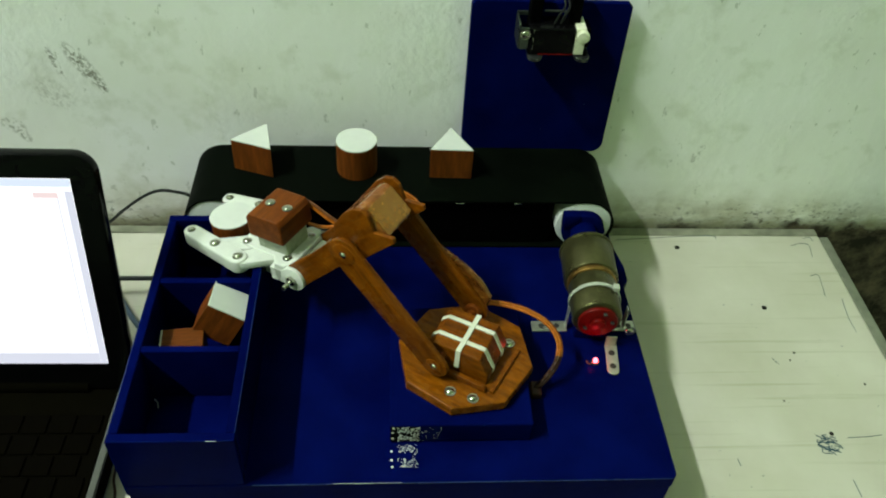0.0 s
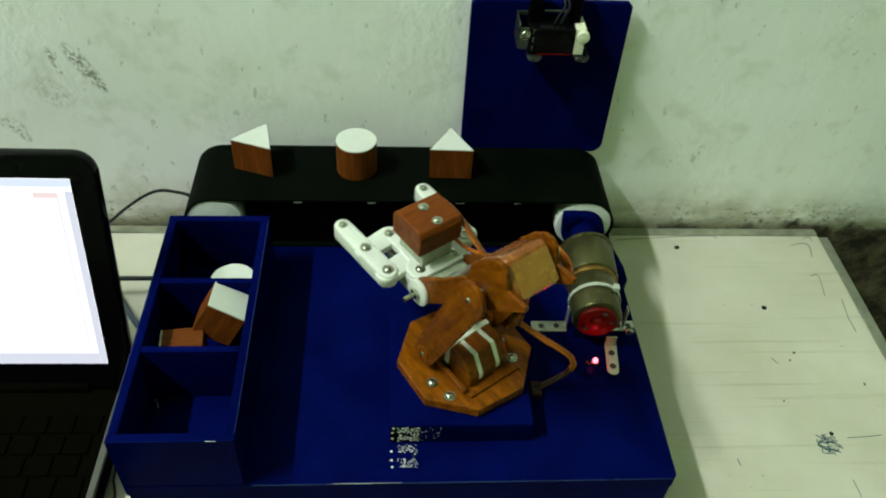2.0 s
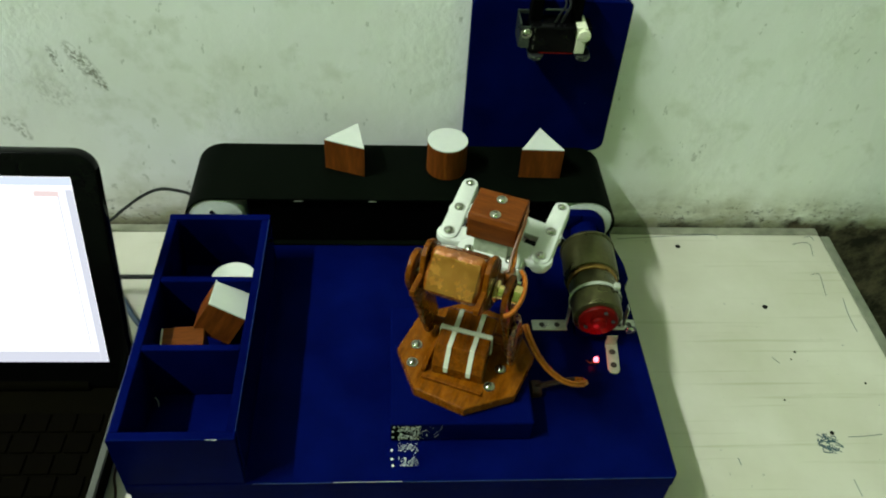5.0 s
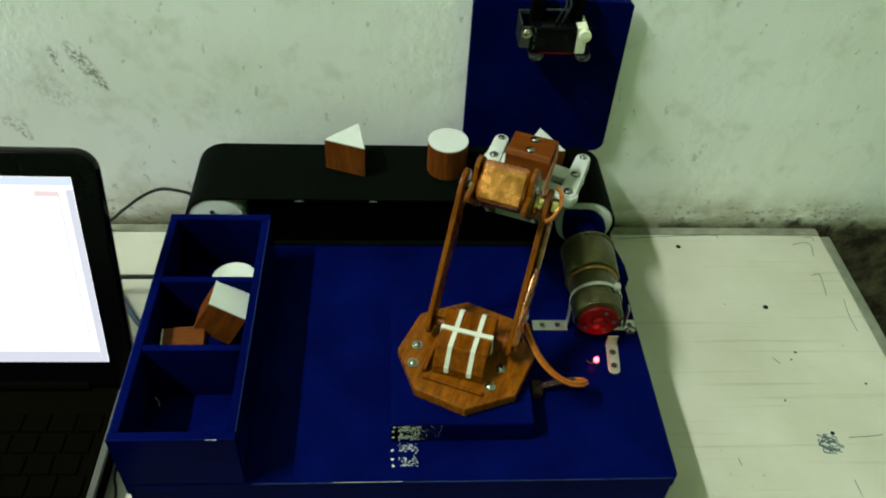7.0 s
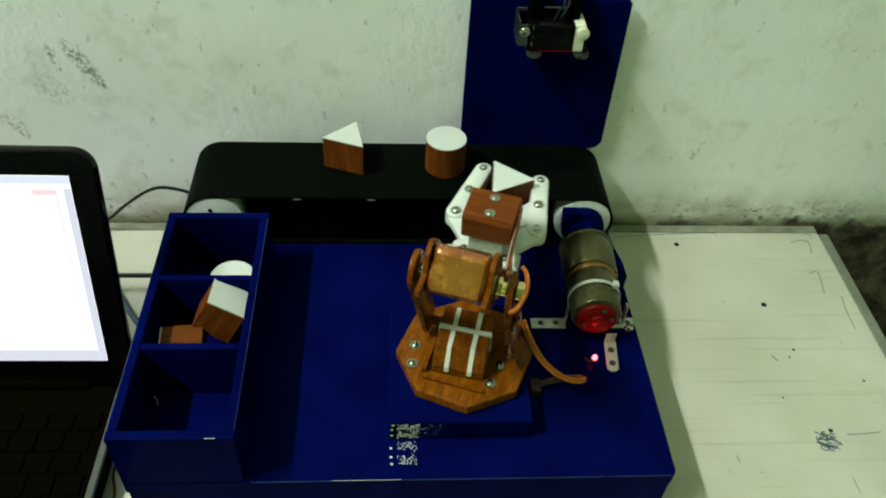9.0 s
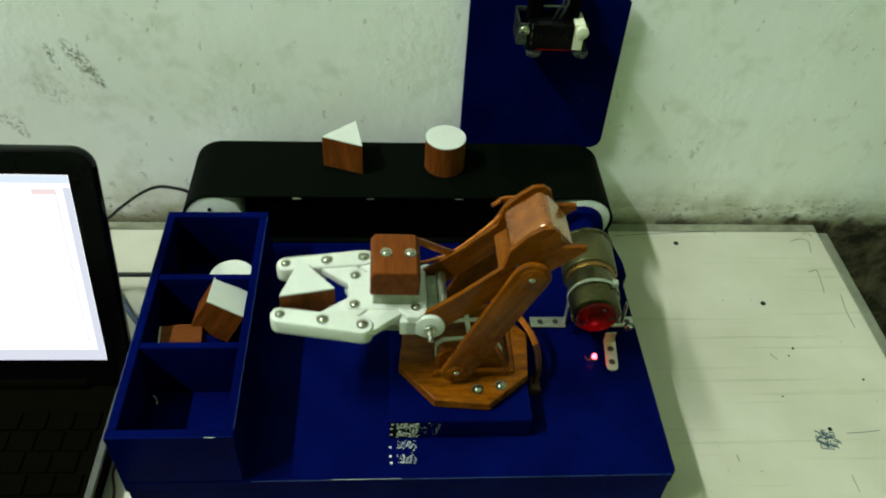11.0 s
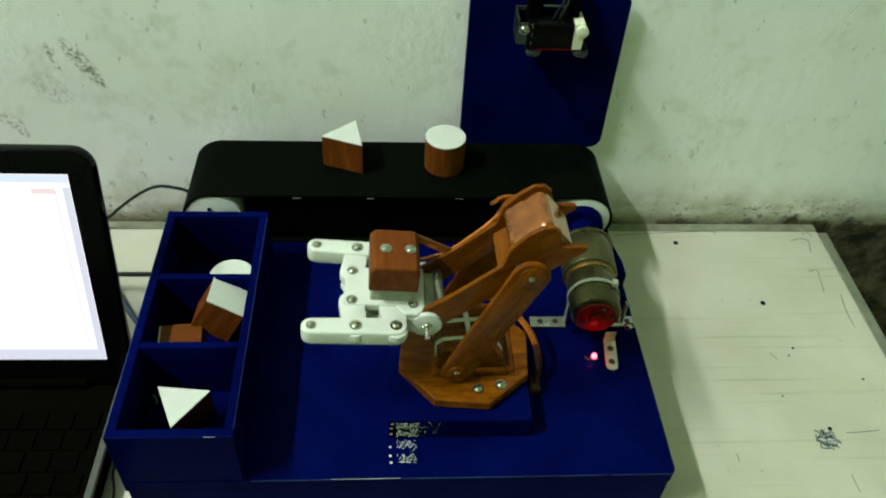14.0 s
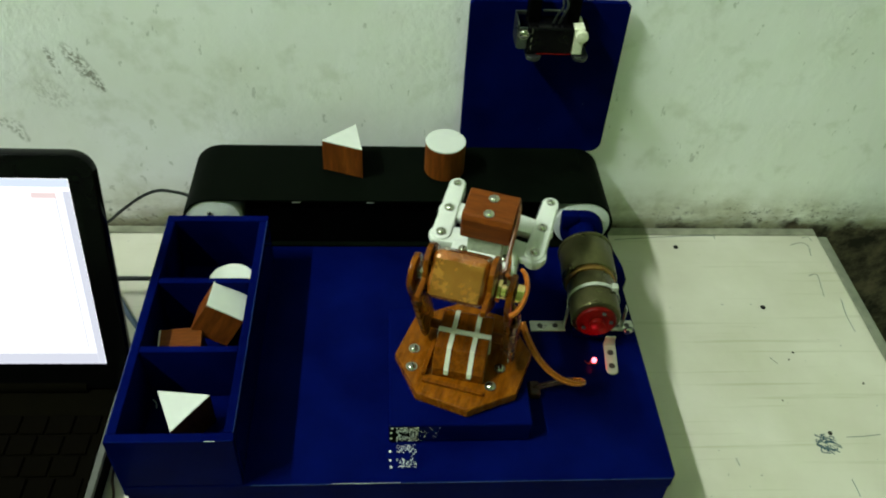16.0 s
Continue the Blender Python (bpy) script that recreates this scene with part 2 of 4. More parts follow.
# The diode's red light on the motor cap is put into this colour.
RED_LINE_LIT_CAP = plain("red_line_and_lit_cap", (0.095, 0.002, 0.001), 0.35, vary=0.4, grain=500, spec=0.12)
SCREEN = glow("lit_white_screen", (0.97, 0.98, 1.0), 1.35)
SCREEN_GREY = glow("lit_window_edge", (0.72, 0.75, 0.86), 1.0)
SCREEN_BLUE = glow("lit_title_bar", (0.74, 0.84, 1.0), 1.0)
SCREEN_PINK = glow("lit_close_button", (0.92, 0.75, 0.75), 1.0)
LED_RED = glow("red_led", (1.0, 0.10, 0.14), 7.0)
TUBE = glow("tube_glass", (0.93, 1.0, 0.85), 6.0)


# ---- mesh helpers ----
def part(name, bm, material, parent=None, label="", smooth=False):
    """Links a bmesh as one mesh object, under a thing or a part if given."""
    me = bpy.data.meshes.new(name)
    bmesh.ops.recalc_face_normals(bm, faces=bm.faces)
    bm.to_mesh(me)
    bm.free()
    me.materials.append(material)
    if smooth:
        for f in me.polygons:
            f.use_smooth = True
        me.set_sharp_from_angle(angle=radians(35))
    ob = new(name, me)
    if parent:
        ob.parent = parent
    if label:
        tagged(ob, label)
    return ob


def share(ob, name, m, parent):
    """Another object on the same mesh."""
    o = new(name, ob.data)
    o.parent = parent
    o.matrix_basis = m
    return o


def empty(name, m=None):
    ob = new(name)
    ob.empty_display_size = 0.02
    if m:
        ob.matrix_world = m
    return ob


def bevelled(bm, width, segs=2):
    if width:
        bmesh.ops.bevel(bm, geom=[e for e in bm.edges if e.calc_face_angle(0) > 0.5], offset=width, segments=segs, affect="EDGES", profile=0.5)
    return bm


def box(x0, x1, y0, y1, z0, z1, bevel=0.0006, segs=2, bm=None):
    b = bmesh.new()
    bmesh.ops.create_cube(b, size=1, matrix=Matrix.Translation(((x0 + x1) / 2, (y0 + y1) / 2, (z0 + z1) / 2)) @ Matrix.Diagonal((x1 - x0, y1 - y0, z1 - z0, 1)))
    bevelled(b, bevel, segs)
    return joined(bm, b) if bm else b


def joined(a, b):
    """Adds the faces of b to a."""
    me = bpy.data.meshes.new("tmp")
    b.to_mesh(me)
    b.free()
    a.from_mesh(me)
    bpy.data.meshes.remove(me)
    return a


def cyl(r, h, m=None, segs=32, bevel=0.0004, r2=None):
    """A cylinder from z = 0 to z = h, moved by m."""
    b = bmesh.new()
    bmesh.ops.create_cone(b, cap_ends=True, segments=segs, radius1=r, radius2=r if r2 is None else r2, depth=h, matrix=Matrix.Translation((0, 0, h / 2)))
    if bevel:
        bmesh.ops.bevel(b, geom=[e for e in b.edges if e.calc_face_angle(0) > 0.8], offset=bevel, segments=2, affect="EDGES", profile=0.5)
    if m:
        b.transform(m)
    return b


def plate(outline, z0, z1, bevel=0.0005, m=None, segs=2):
    """A flat plate with the outline in x and y between two heights."""
    b = bmesh.new()
    vs = [b.verts.new((x, y, z0)) for x, y in outline]
    f = b.faces.new(vs)
    top = bmesh.ops.extrude_face_region(b, geom=[f])
    for v in top["geom"]:
        if isinstance(v, bmesh.types.BMVert):
            v.co.z = z1
    bmesh.ops.recalc_face_normals(b, faces=b.faces)
    if bevel:
        bmesh.ops.bevel(b, geom=[e for e in b.edges if e.calc_face_angle(0) > 0.9], offset=bevel, segments=segs, affect="EDGES", profile=0.5)
    if m:
        b.transform(m)
    return b


def bar(length, r0, r1, steps=8):
    """Outline of a strip with round ends of radius r0 at x = 0 and r1 at x = length."""
    pts = [(-r0 * math.sin(a), r0 * math.cos(a)) for a in (math.pi * i / steps for i in range(steps + 1))]
    pts += [(length + r1 * math.sin(a), -r1 * math.cos(a)) for a in (math.pi * i / steps for i in range(steps + 1))]
    return pts


def smooth_path(points, n=6):
    """Points of a Catmull-Rom curve through the given ones."""
    p = [Vector(q) for q in points]
    p = [2 * p[0] - p[1], *p, 2 * p[-1] - p[-2]]
    out = []
    for i in range(1, len(p) - 2):
        a, b, c, d = p[i - 1:i + 3]
        for k in range(n):
            t = k / n
            out.append(0.5 * (2 * b + (c - a) * t + (2 * a - 5 * b + 4 * c - d) * t * t + (3 * b - a - 3 * c + d) * t ** 3))
    return out + [p[-2]]


def tube(points, r, segs=8, n=6):
    """A round tube along a smooth path."""
    path = smooth_path(points, n)
    b = bmesh.new()
    rings = []
    side = None
    for i, p in enumerate(path):
        d = (path[min(i + 1, len(path) - 1)] - path[max(i - 1, 0)]).normalized()
        if side is None:
            side = d.orthogonal().normalized()
        side = (side - d * side.dot(d)).normalized()
        up = d.cross(side)
        rings.append([b.verts.new(p + r * (math.cos(2 * math.pi * k / segs) * side + math.sin(2 * math.pi * k / segs) * up)) for k in range(segs)])
    for a, c in zip(rings, rings[1:]):
        for k in range(segs):
            b.faces.new((a[k], a[(k + 1) % segs], c[(k + 1) % segs], c[k]))
    b.faces.new(rings[0])
    b.faces.new(rings[-1])
    return b


def band(path, y, half, lift):
    """A flat band of tape laid over a path in x and z that runs from low x to high x."""
    b = bmesh.new()
    rings = []
    p = [Vector(q) for q in path]
    for i, q in enumerate(p):
        d = (p[min(i + 1, len(p) - 1)] - p[max(i - 1, 0)]).normalized()
        out = Vector((-d.y, d.x))
        hi, lo = q + 1.25 * lift * out, q - 0.0004 * out
        rings.append([b.verts.new((v.x, y + s * half, v.y)) for v, s in ((hi, -1), (hi, 1), (lo, 1), (lo, -1))])
    for a, c in zip(rings, rings[1:]):
        for k in range(4):
            b.faces.new((a[k], a[(k + 1) % 4], c[(k + 1) % 4], c[k]))
    b.faces.new(rings[0])
    b.faces.new(rings[-1])
    return b


Y_AXIS = pose(0, 0, 0, -90)          # turns a cylinder's axis from z to y
X_AXIS = pose(0, 0, 0, 0, 90)        # turns it from z to x
XZ_PLATE = pose(0, 0, 0, 90)         # lays a plate's outline into x and z


def screw(parent, m, r=0.0026, h=0.0016, name="screw", head=STEEL):
    """A domed screw head with a dark cross recess, joined into one mesh."""
    b = bmesh.new()
    bmesh.ops.create_uvsphere(b, u_segments=16, v_segments=8, radius=r)
    b.transform(Matrix.Diagonal((1, 1, h / r, 1)))
    bmesh.ops.delete(b, geom=[v for v in b.verts if v.co.z < -h * 0.3], context="VERTS")
    rim = cyl(r * 1.25, 0.0005, None, 16, 0)
    b = joined(b, rim)
    s = part(name, b, head, parent, smooth=True)
    s.data.materials.append(DARK_STEEL)
    for f in s.data.polygons:
        if f.center.z < 0.00051 and f.center.xy.length > r * 0.95 or f.center.z > h * 0.97:
            f.material_index = 1
    s.matrix_basis = m
    return s


# ---- setting ----
wall_y = 0.2745
part("wall_north", box(-1.57, 1.9, wall_y, wall_y + 0.15, FLOOR_Z, 1.95, 0), WALL)
tagged(bpy.data.objects["wall_north"], "rough whitewashed plaster wall with dirty scuffs", "wall", kind="structure")
for name, b in (("wall_west", box(-1.57, -1.42, -2.4, wall_y, FLOOR_Z, 1.95, 0)), ("wall_east", box(1.78, 1.9, -2.4, wall_y, FLOOR_Z, 1.95, 0)),
                ("wall_south", box(-1.57, 1.9, -2.52, -2.4, FLOOR_Z, 1.95, 0))):
    tagged(part(name, b, ROOM), "plain pale painted room wall", "wall", kind="structure")
tagged(part("ceiling", box(-1.57, 1.9, -2.52, wall_y + 0.15, 1.95, 2.05, 0), ROOM), "plain pale painted ceiling", "ceiling", kind="structure")
tagged(part("floor", box(-1.57, 1.9, -2.52, wall_y + 0.15, FLOOR_Z - 0.1, FLOOR_Z, 0), FLOOR), "dark cement floor of the room", "floor", kind="structure")


def build_tube_lamp():
    t = empty("tube_lamp", Matrix.Translation((-1.42, LAMP[1], LAMP[2])))
    tagged(t, "white fluorescent tube lamp fixed high on the wall", "lamp")
    part("housing", box(0, 0.045, -0.40, 0.40, -0.03, 0.03, 0.004), ROOM, t)
    part("tube", cyl(0.013, 0.74, Matrix.Translation((0.075, -0.37, 0)) @ Y_AXIS, 20), TUBE, t, smooth=True)
    for y in (-0.382, 0.367):
        part("socket", box(0.045, 0.092, y, y + 0.015, -0.02, 0.02, 0.003), ROOM, t)


build_tube_lamp()


def build_table():
    t = empty("table", Matrix.Translation((0, 0, TABLE_Z)))
    tagged(t, "cream painted wooden table pushed against the wall", "table")
    part("tabletop", box(-0.80, 0.2085, -0.115, 0.2648, -0.028, 0, 0.002), TABLE, t)
    part("edge_strip", box(0.2089, 0.2180, -0.115, 0.2648, -0.030, -0.0015, 0.0015), TRIM_GREY, t, "worn grey edge strip")
    part("back_strip", box(-0.80, 0.2085, 0.2652, 0.2742, -0.030, -0.0004, 0.0012), TRIM_BACK, t, "stained grey back strip")
    for x in (-0.76, 0.17):
        for y in (-0.08, 0.22):
            part("leg", box(x - 0.025, x + 0.025, y - 0.025, y + 0.025, FLOOR_Z - TABLE_Z, -0.028, 0.003), TABLE, t)
    # nail holes and pen scribbles on the paint
    for x, y, r in ((0.0764, 0.2487, 0.0022), (0.1300, 0.1793, 0.0022), (0.1383, 0.0614, 0.0016), (0.1378, 0.1332, 0.0010), (0.1321, 0.1262, 0.0007), (0.1141, 0.0893, 0.0007), (0.1809, 0.1036, 0.0009)):
        b = cyl(r, 0.0003, Matrix.Translation((x, y, 0)), 10, 0)
        part("nail_hole", b, HOLE, t)
    rng = random.Random(4)
    strokes = [
        [(0.025, 0.2579), (0.056, 0.2605), (0.090, 0.2630), (0.112, 0.2635), (0.1143, 0.2590)],
        [(0.179, 0.2517), (0.189, 0.2546), (0.195, 0.2517), (0.1924, 0.2377)],
        [(0.193, 0.2610), (0.199, 0.2620), (0.2005, 0.2570)],
        [(0.1815, 0.2147), (0.189, 0.216), (0.1875, 0.2024), (0.1856, 0.1916)],
        [(0.1987, 0.1884), (0.1958, 0.1701), (0.1958, 0.1536)],
        [(0.1184, 0.1284), (0.122, 0.1225)],
        [(0.065, 0.0428), (0.0656, 0.0372)],
        [(0.1488, 0.058), (0.1634, 0.0587), (0.1742, 0.060)],
        [(0.139, 0.0254), (0.1395, 0.013)],
    ]
    for k in range(24):
        x, y = 0.126 + rng.uniform(0, 0.011), 0.050 + rng.uniform(0, 0.011)
        strokes.append([(x, y), (x + rng.uniform(-0.003, 0.005), y - rng.uniform(-0.001, 0.005)), (x + rng.uniform(0.0, 0.006), y - rng.uniform(0.0, 0.007))])
    for k, s in enumerate(strokes):
        part("pen_mark", tube([(x, y, 0.0) for x, y in s], 0.00026 if k < 9 else 0.00042, 5, 4), INK, t)


build_table()

# ---- machine base ----
BX0, BX1, BY1 = -0.3203, 0.0, 0.2655


def build_base():
    t = empty("machine_base", Matrix.Translation((0, 0, 0)))
    tagged(t, "low wooden base box painted glossy navy blue", "base")
    out = [(BX0, 0), (BX1 - 0.002, 0), (BX1, 0.003), (BX1, 0.1555), (BX1 + 0.0045, 0.163), (BX1 + 0.0045, 0.176), (BX1, 0.200), (BX1, BY1), (BX0, BY1)]
    part("deck", plate(out, -0.010, 0, 0.0009), BLUE, t)
    part("front_panel", box(BX0 + 0.001, BX1 - 0.002, 0.001, 0.011, TABLE_Z, -0.0105, 0.0006), BLUE, t)
    part("back_panel", box(BX0 + 0.001, BX1 - 0.002, BY1 - 0.012, BY1 - 0.001, TABLE_Z, -0.0105, 0.0006), BLUE, t)
    for x in (BX0 + 0.001, BX1 - 0.013):
        part("side_panel", box(x, x + 0.011, 0.0115, BY1 - 0.0125, TABLE_Z, -0.0105, 0.0006), BLUE, t)
    # Bevel highlights painted as thin pale and lighter blue tubes on the edges.
    for x0, x1 in ((-0.203, -0.163),):
        part("edge_highlight", tube([(x0, 0.0002, -0.0003), ((x0 + x1) / 2, 0.0001, -0.0002), (x1, 0.0002, -0.0003)], 0.00014, 5, 2), CHIP_GLINT, t, "painted pale edge highlight")
    part("edge_highlight", tube([(BX0 + 0.072, 0.0003, -0.0006), (-0.204, 0.0002, -0.0006)], 0.00035, 6, 1), BLUE_EDGE_LIGHT, t, "painted lighter blue edge highlight")
    part("edge_highlight", tube([(-0.162, 0.0002, -0.0006), (BX1 - 0.003, 0.0003, -0.0006)], 0.00035, 6, 1), BLUE_EDGE_LIGHT, t, "painted lighter blue edge highlight")
    part("edge_highlight", tube([(BX1 - 0.0003, 0.004, -0.0006), (BX1 - 0.0003, 0.150, -0.0006)], 0.00030, 6, 1), BLUE_EDGE_LIGHT, t, "painted lighter blue edge highlight")
    return t


build_base()


def build_sorting_box():
    t = empty("sorting_box", Matrix.Translation((BX0, 0, 0.0003)))
    tagged(t, "blue open-topped wooden sorting box with three compartments", "box")
    w, d, h, th = 0.0677, 0.1798, 0.0450, 0.0056
    part("floor_panel", box(th, w - th, th, d - th, 0, 0.001, 0.0001), BLUE, t)
    part("front_panel", box(0, w, 0, th, 0, h, 0.0007), BLUE, t)
    part("back_panel", box(0, w, d - th, d, 0, h, 0.0007), BLUE, t)
    for x in (0, w - th):
        part("side_panel", box(x, x + th, th + 0.0001, d - th - 0.0001, 0, h - 0.0002, 0.0007), BLUE, t)
    for y in (0.0610, 0.1164):
        part("divider", box(th, w - th, y, y + 0.0045, 0.001, h - 0.0005, 0.0006), BLUE, t)
    # Light on the rim edges, put in as thin lighter blue tubes.
    for y in (0.0006, d - 0.0006):
        part("edge_highlight", tube([(0.001, y, h - 0.0004), (w - 0.001, y, h - 0.0004)], 0.00035, 6, 1), BLUE_EDGE_LIGHT, t, "painted lighter blue edge highlight")
    for x in (0.0006, w - 0.0006):
        part("edge_highlight", tube([(x, 0.001, h - 0.0005), (x, d - 0.001, h - 0.0005)], 0.00035, 6, 1), BLUE_EDGE_LIGHT, t, "painted lighter blue edge highlight")
    part("chip_and_glint", tube([(w - 0.0155, 0.0002, h - 0.0002), (w - 0.012, 0.0001, h - 0.0001), (w - 0.0095, 0.0002, h - 0.0002)], 0.00016, 6, 2), CHIP_GLINT, t, "pale chipped paint and painted glint")
    # Pale streak on the compartment floor: a painted glint.
    part("chip_and_glint", tube([(0.0060, 0.0585, 0.0016), (0.0085, 0.0560, 0.0016), (0.0096, 0.0520, 0.0016)], 0.0004, 6, 2), CHIP_GLINT, t, "pale chipped paint and painted glint")
    for y in (0.018, 0.036):
        screw(t, pose(-0.0002, y, 0.032, 0, -90, 0), 0.0014, 0.0008)


build_sorting_box()


def build_pedestal():
    t = empty("pedestal", Matrix.Translation((0, 0, 0.0003)))
    tagged(t, "square blue painted pedestal block under the arm", "pedestal")
    part("block", box(-0.170, -0.0845, 0.0270, 0.1195, 0, 0.0172, 0.0012), BLUE, t)
    # ornamented white sticker, its marks cannot be read
    b = box(-0.1695, -0.1525, 0.0266, 0.0269, 0.0012, 0.0160, 0)
    part("sticker", b, BLACK, t, "black sticker with white ornament")
    rng = random.Random(11)
    marks = bmesh.new()
    for k in range(230):
        x, z = rng.uniform(-0.1655, -0.1528), rng.uniform(0.0015, 0.0156)
        if abs(z - 0.0085) < 0.0022 and x < -0.156 and rng.random() < 0.8:
            continue
        s = rng.uniform(0.00014, 0.00046)
        marks = joined(marks, cyl(s, 0.0002, Matrix.Translation((x, 0.0266, z)) @ pose(0, 0, 0, 90) @ Matrix.Diagonal((rng.uniform(0.6, 1.6), 1, 1, 1)), 7, 0))
    for x, z in ((-0.1685, 0.0045), (-0.1685, 0.0105), (-0.1678, 0.0150)):
        marks = joined(marks, cyl(0.0008, 0.0002, Matrix.Translation((x, 0.0266, z)) @ pose(0, 0, 0, 90), 8, 0))
    for k in range(36):
        x, z = -0.1525 + 0.013 * rng.random() ** 2, rng.uniform(0.0015, 0.0156)
        marks = joined(marks, cyl(rng.uniform(0.0001, 0.00022), 0.0002, Matrix.Translation((x, 0.02695, z)) @ pose(0, 0, 0, 90), 6, 0))
    part("ornament", marks, WHITE_TOP, t)
    # Mirror image of the sticker in the glossy deck, painted as white marks.
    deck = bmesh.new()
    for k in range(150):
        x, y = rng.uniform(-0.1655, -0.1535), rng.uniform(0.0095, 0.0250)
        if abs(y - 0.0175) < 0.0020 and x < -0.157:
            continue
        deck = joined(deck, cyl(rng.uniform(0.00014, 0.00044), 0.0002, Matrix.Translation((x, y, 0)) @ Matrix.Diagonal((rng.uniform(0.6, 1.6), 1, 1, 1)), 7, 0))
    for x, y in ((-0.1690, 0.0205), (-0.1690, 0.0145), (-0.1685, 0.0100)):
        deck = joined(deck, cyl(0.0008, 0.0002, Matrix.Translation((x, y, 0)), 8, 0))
    part("ornament", deck, WHITE_TOP, t, "painted reflection of the ornament on the deck")


build_pedestal()

# ---- conveyor ----
BELT_Y0, BELT_Y1, BELT_R, BELT_Z = 0.1960, 0.2600, 0.0226, 0.0452
ROLL_L, ROLL_R = -0.2950, -0.0270


def build_conveyor():
    t = empty("conveyor", Matrix.Translation((0, 0, 0.0003)))
    tagged(t, "small belt conveyor with black rubber belt and white rollers", "conveyor")

    def loop(r, n=20):
        pts = [(ROLL_R + r * math.sin(a), BELT_R + r * math.cos(a)) for a in (math.pi * i / n for i in range(n + 1))]
        return pts + [(ROLL_L - r * math.sin(a), BELT_R - r * math.cos(a)) for a in (math.pi * i / n for i in range(n + 1))]
    b = bmesh.new()
    rings = []
    for y, r in ((BELT_Y0, BELT_R), (BELT_Y0, BELT_R - 0.0014), (BELT_Y1, BELT_R - 0.0014), (BELT_Y1, BELT_R)):
        rings.append([b.verts.new((x, y, z)) for x, z in loop(r)])
    n = len(rings[0])
    for a, c in zip(rings, rings[1:] + rings[:1]):
        for k in range(n):
            b.faces.new((a[k], a[(k + 1) % n], c[(k + 1) % n], c[k]))
    part("belt", b, RUBBER, t, "black rubber belt", smooth=True)
    part("support_board", box(ROLL_L + 0.023, ROLL_R - 0.023, BELT_Y0 + 0.004, BELT_Y1 - 0.002, 0.0016, 0.0434, 0.0008), BLACK, t)
    for x in (-0.235, -0.183, -0.120, -0.078):
        b = box(x - 0.003, x + 0.003, BELT_Y0 - 0.0006, BELT_Y0 + 0.0003, 0.0430, 0.0438, 0.0002)
        part("staple", b, STEEL, t)
    rollers = []
    for x in (ROLL_L, ROLL_R):
        r = part("roller", cyl(BELT_R - 0.0017, BELT_Y1 - BELT_Y0 - 0.001, Y_AXIS, 48, 0.0012), ROLLER_WHITE, t, "white nylon roller", smooth=True)
        r.location = (x, BELT_Y0 + 0.0005, BELT_R)
        part("axle", cyl(0.0032, 0.006, Matrix.Translation((0, -0.006, 0)) @ Y_AXIS, 16), STEEL, r, smooth=True)
        for k in range(3):
            a = 2 * math.pi * k / 3 + 0.5
            part("hub_screw", cyl(0.0016, 0.0012, Matrix.Translation((0.010 * math.cos(a), -0.0010, 0.010 * math.sin(a))) @ Y_AXIS, 12, 0.0002), STEEL, r, smooth=True)
        rollers.append(r)
    return rollers


ROLLERS = build_conveyor()


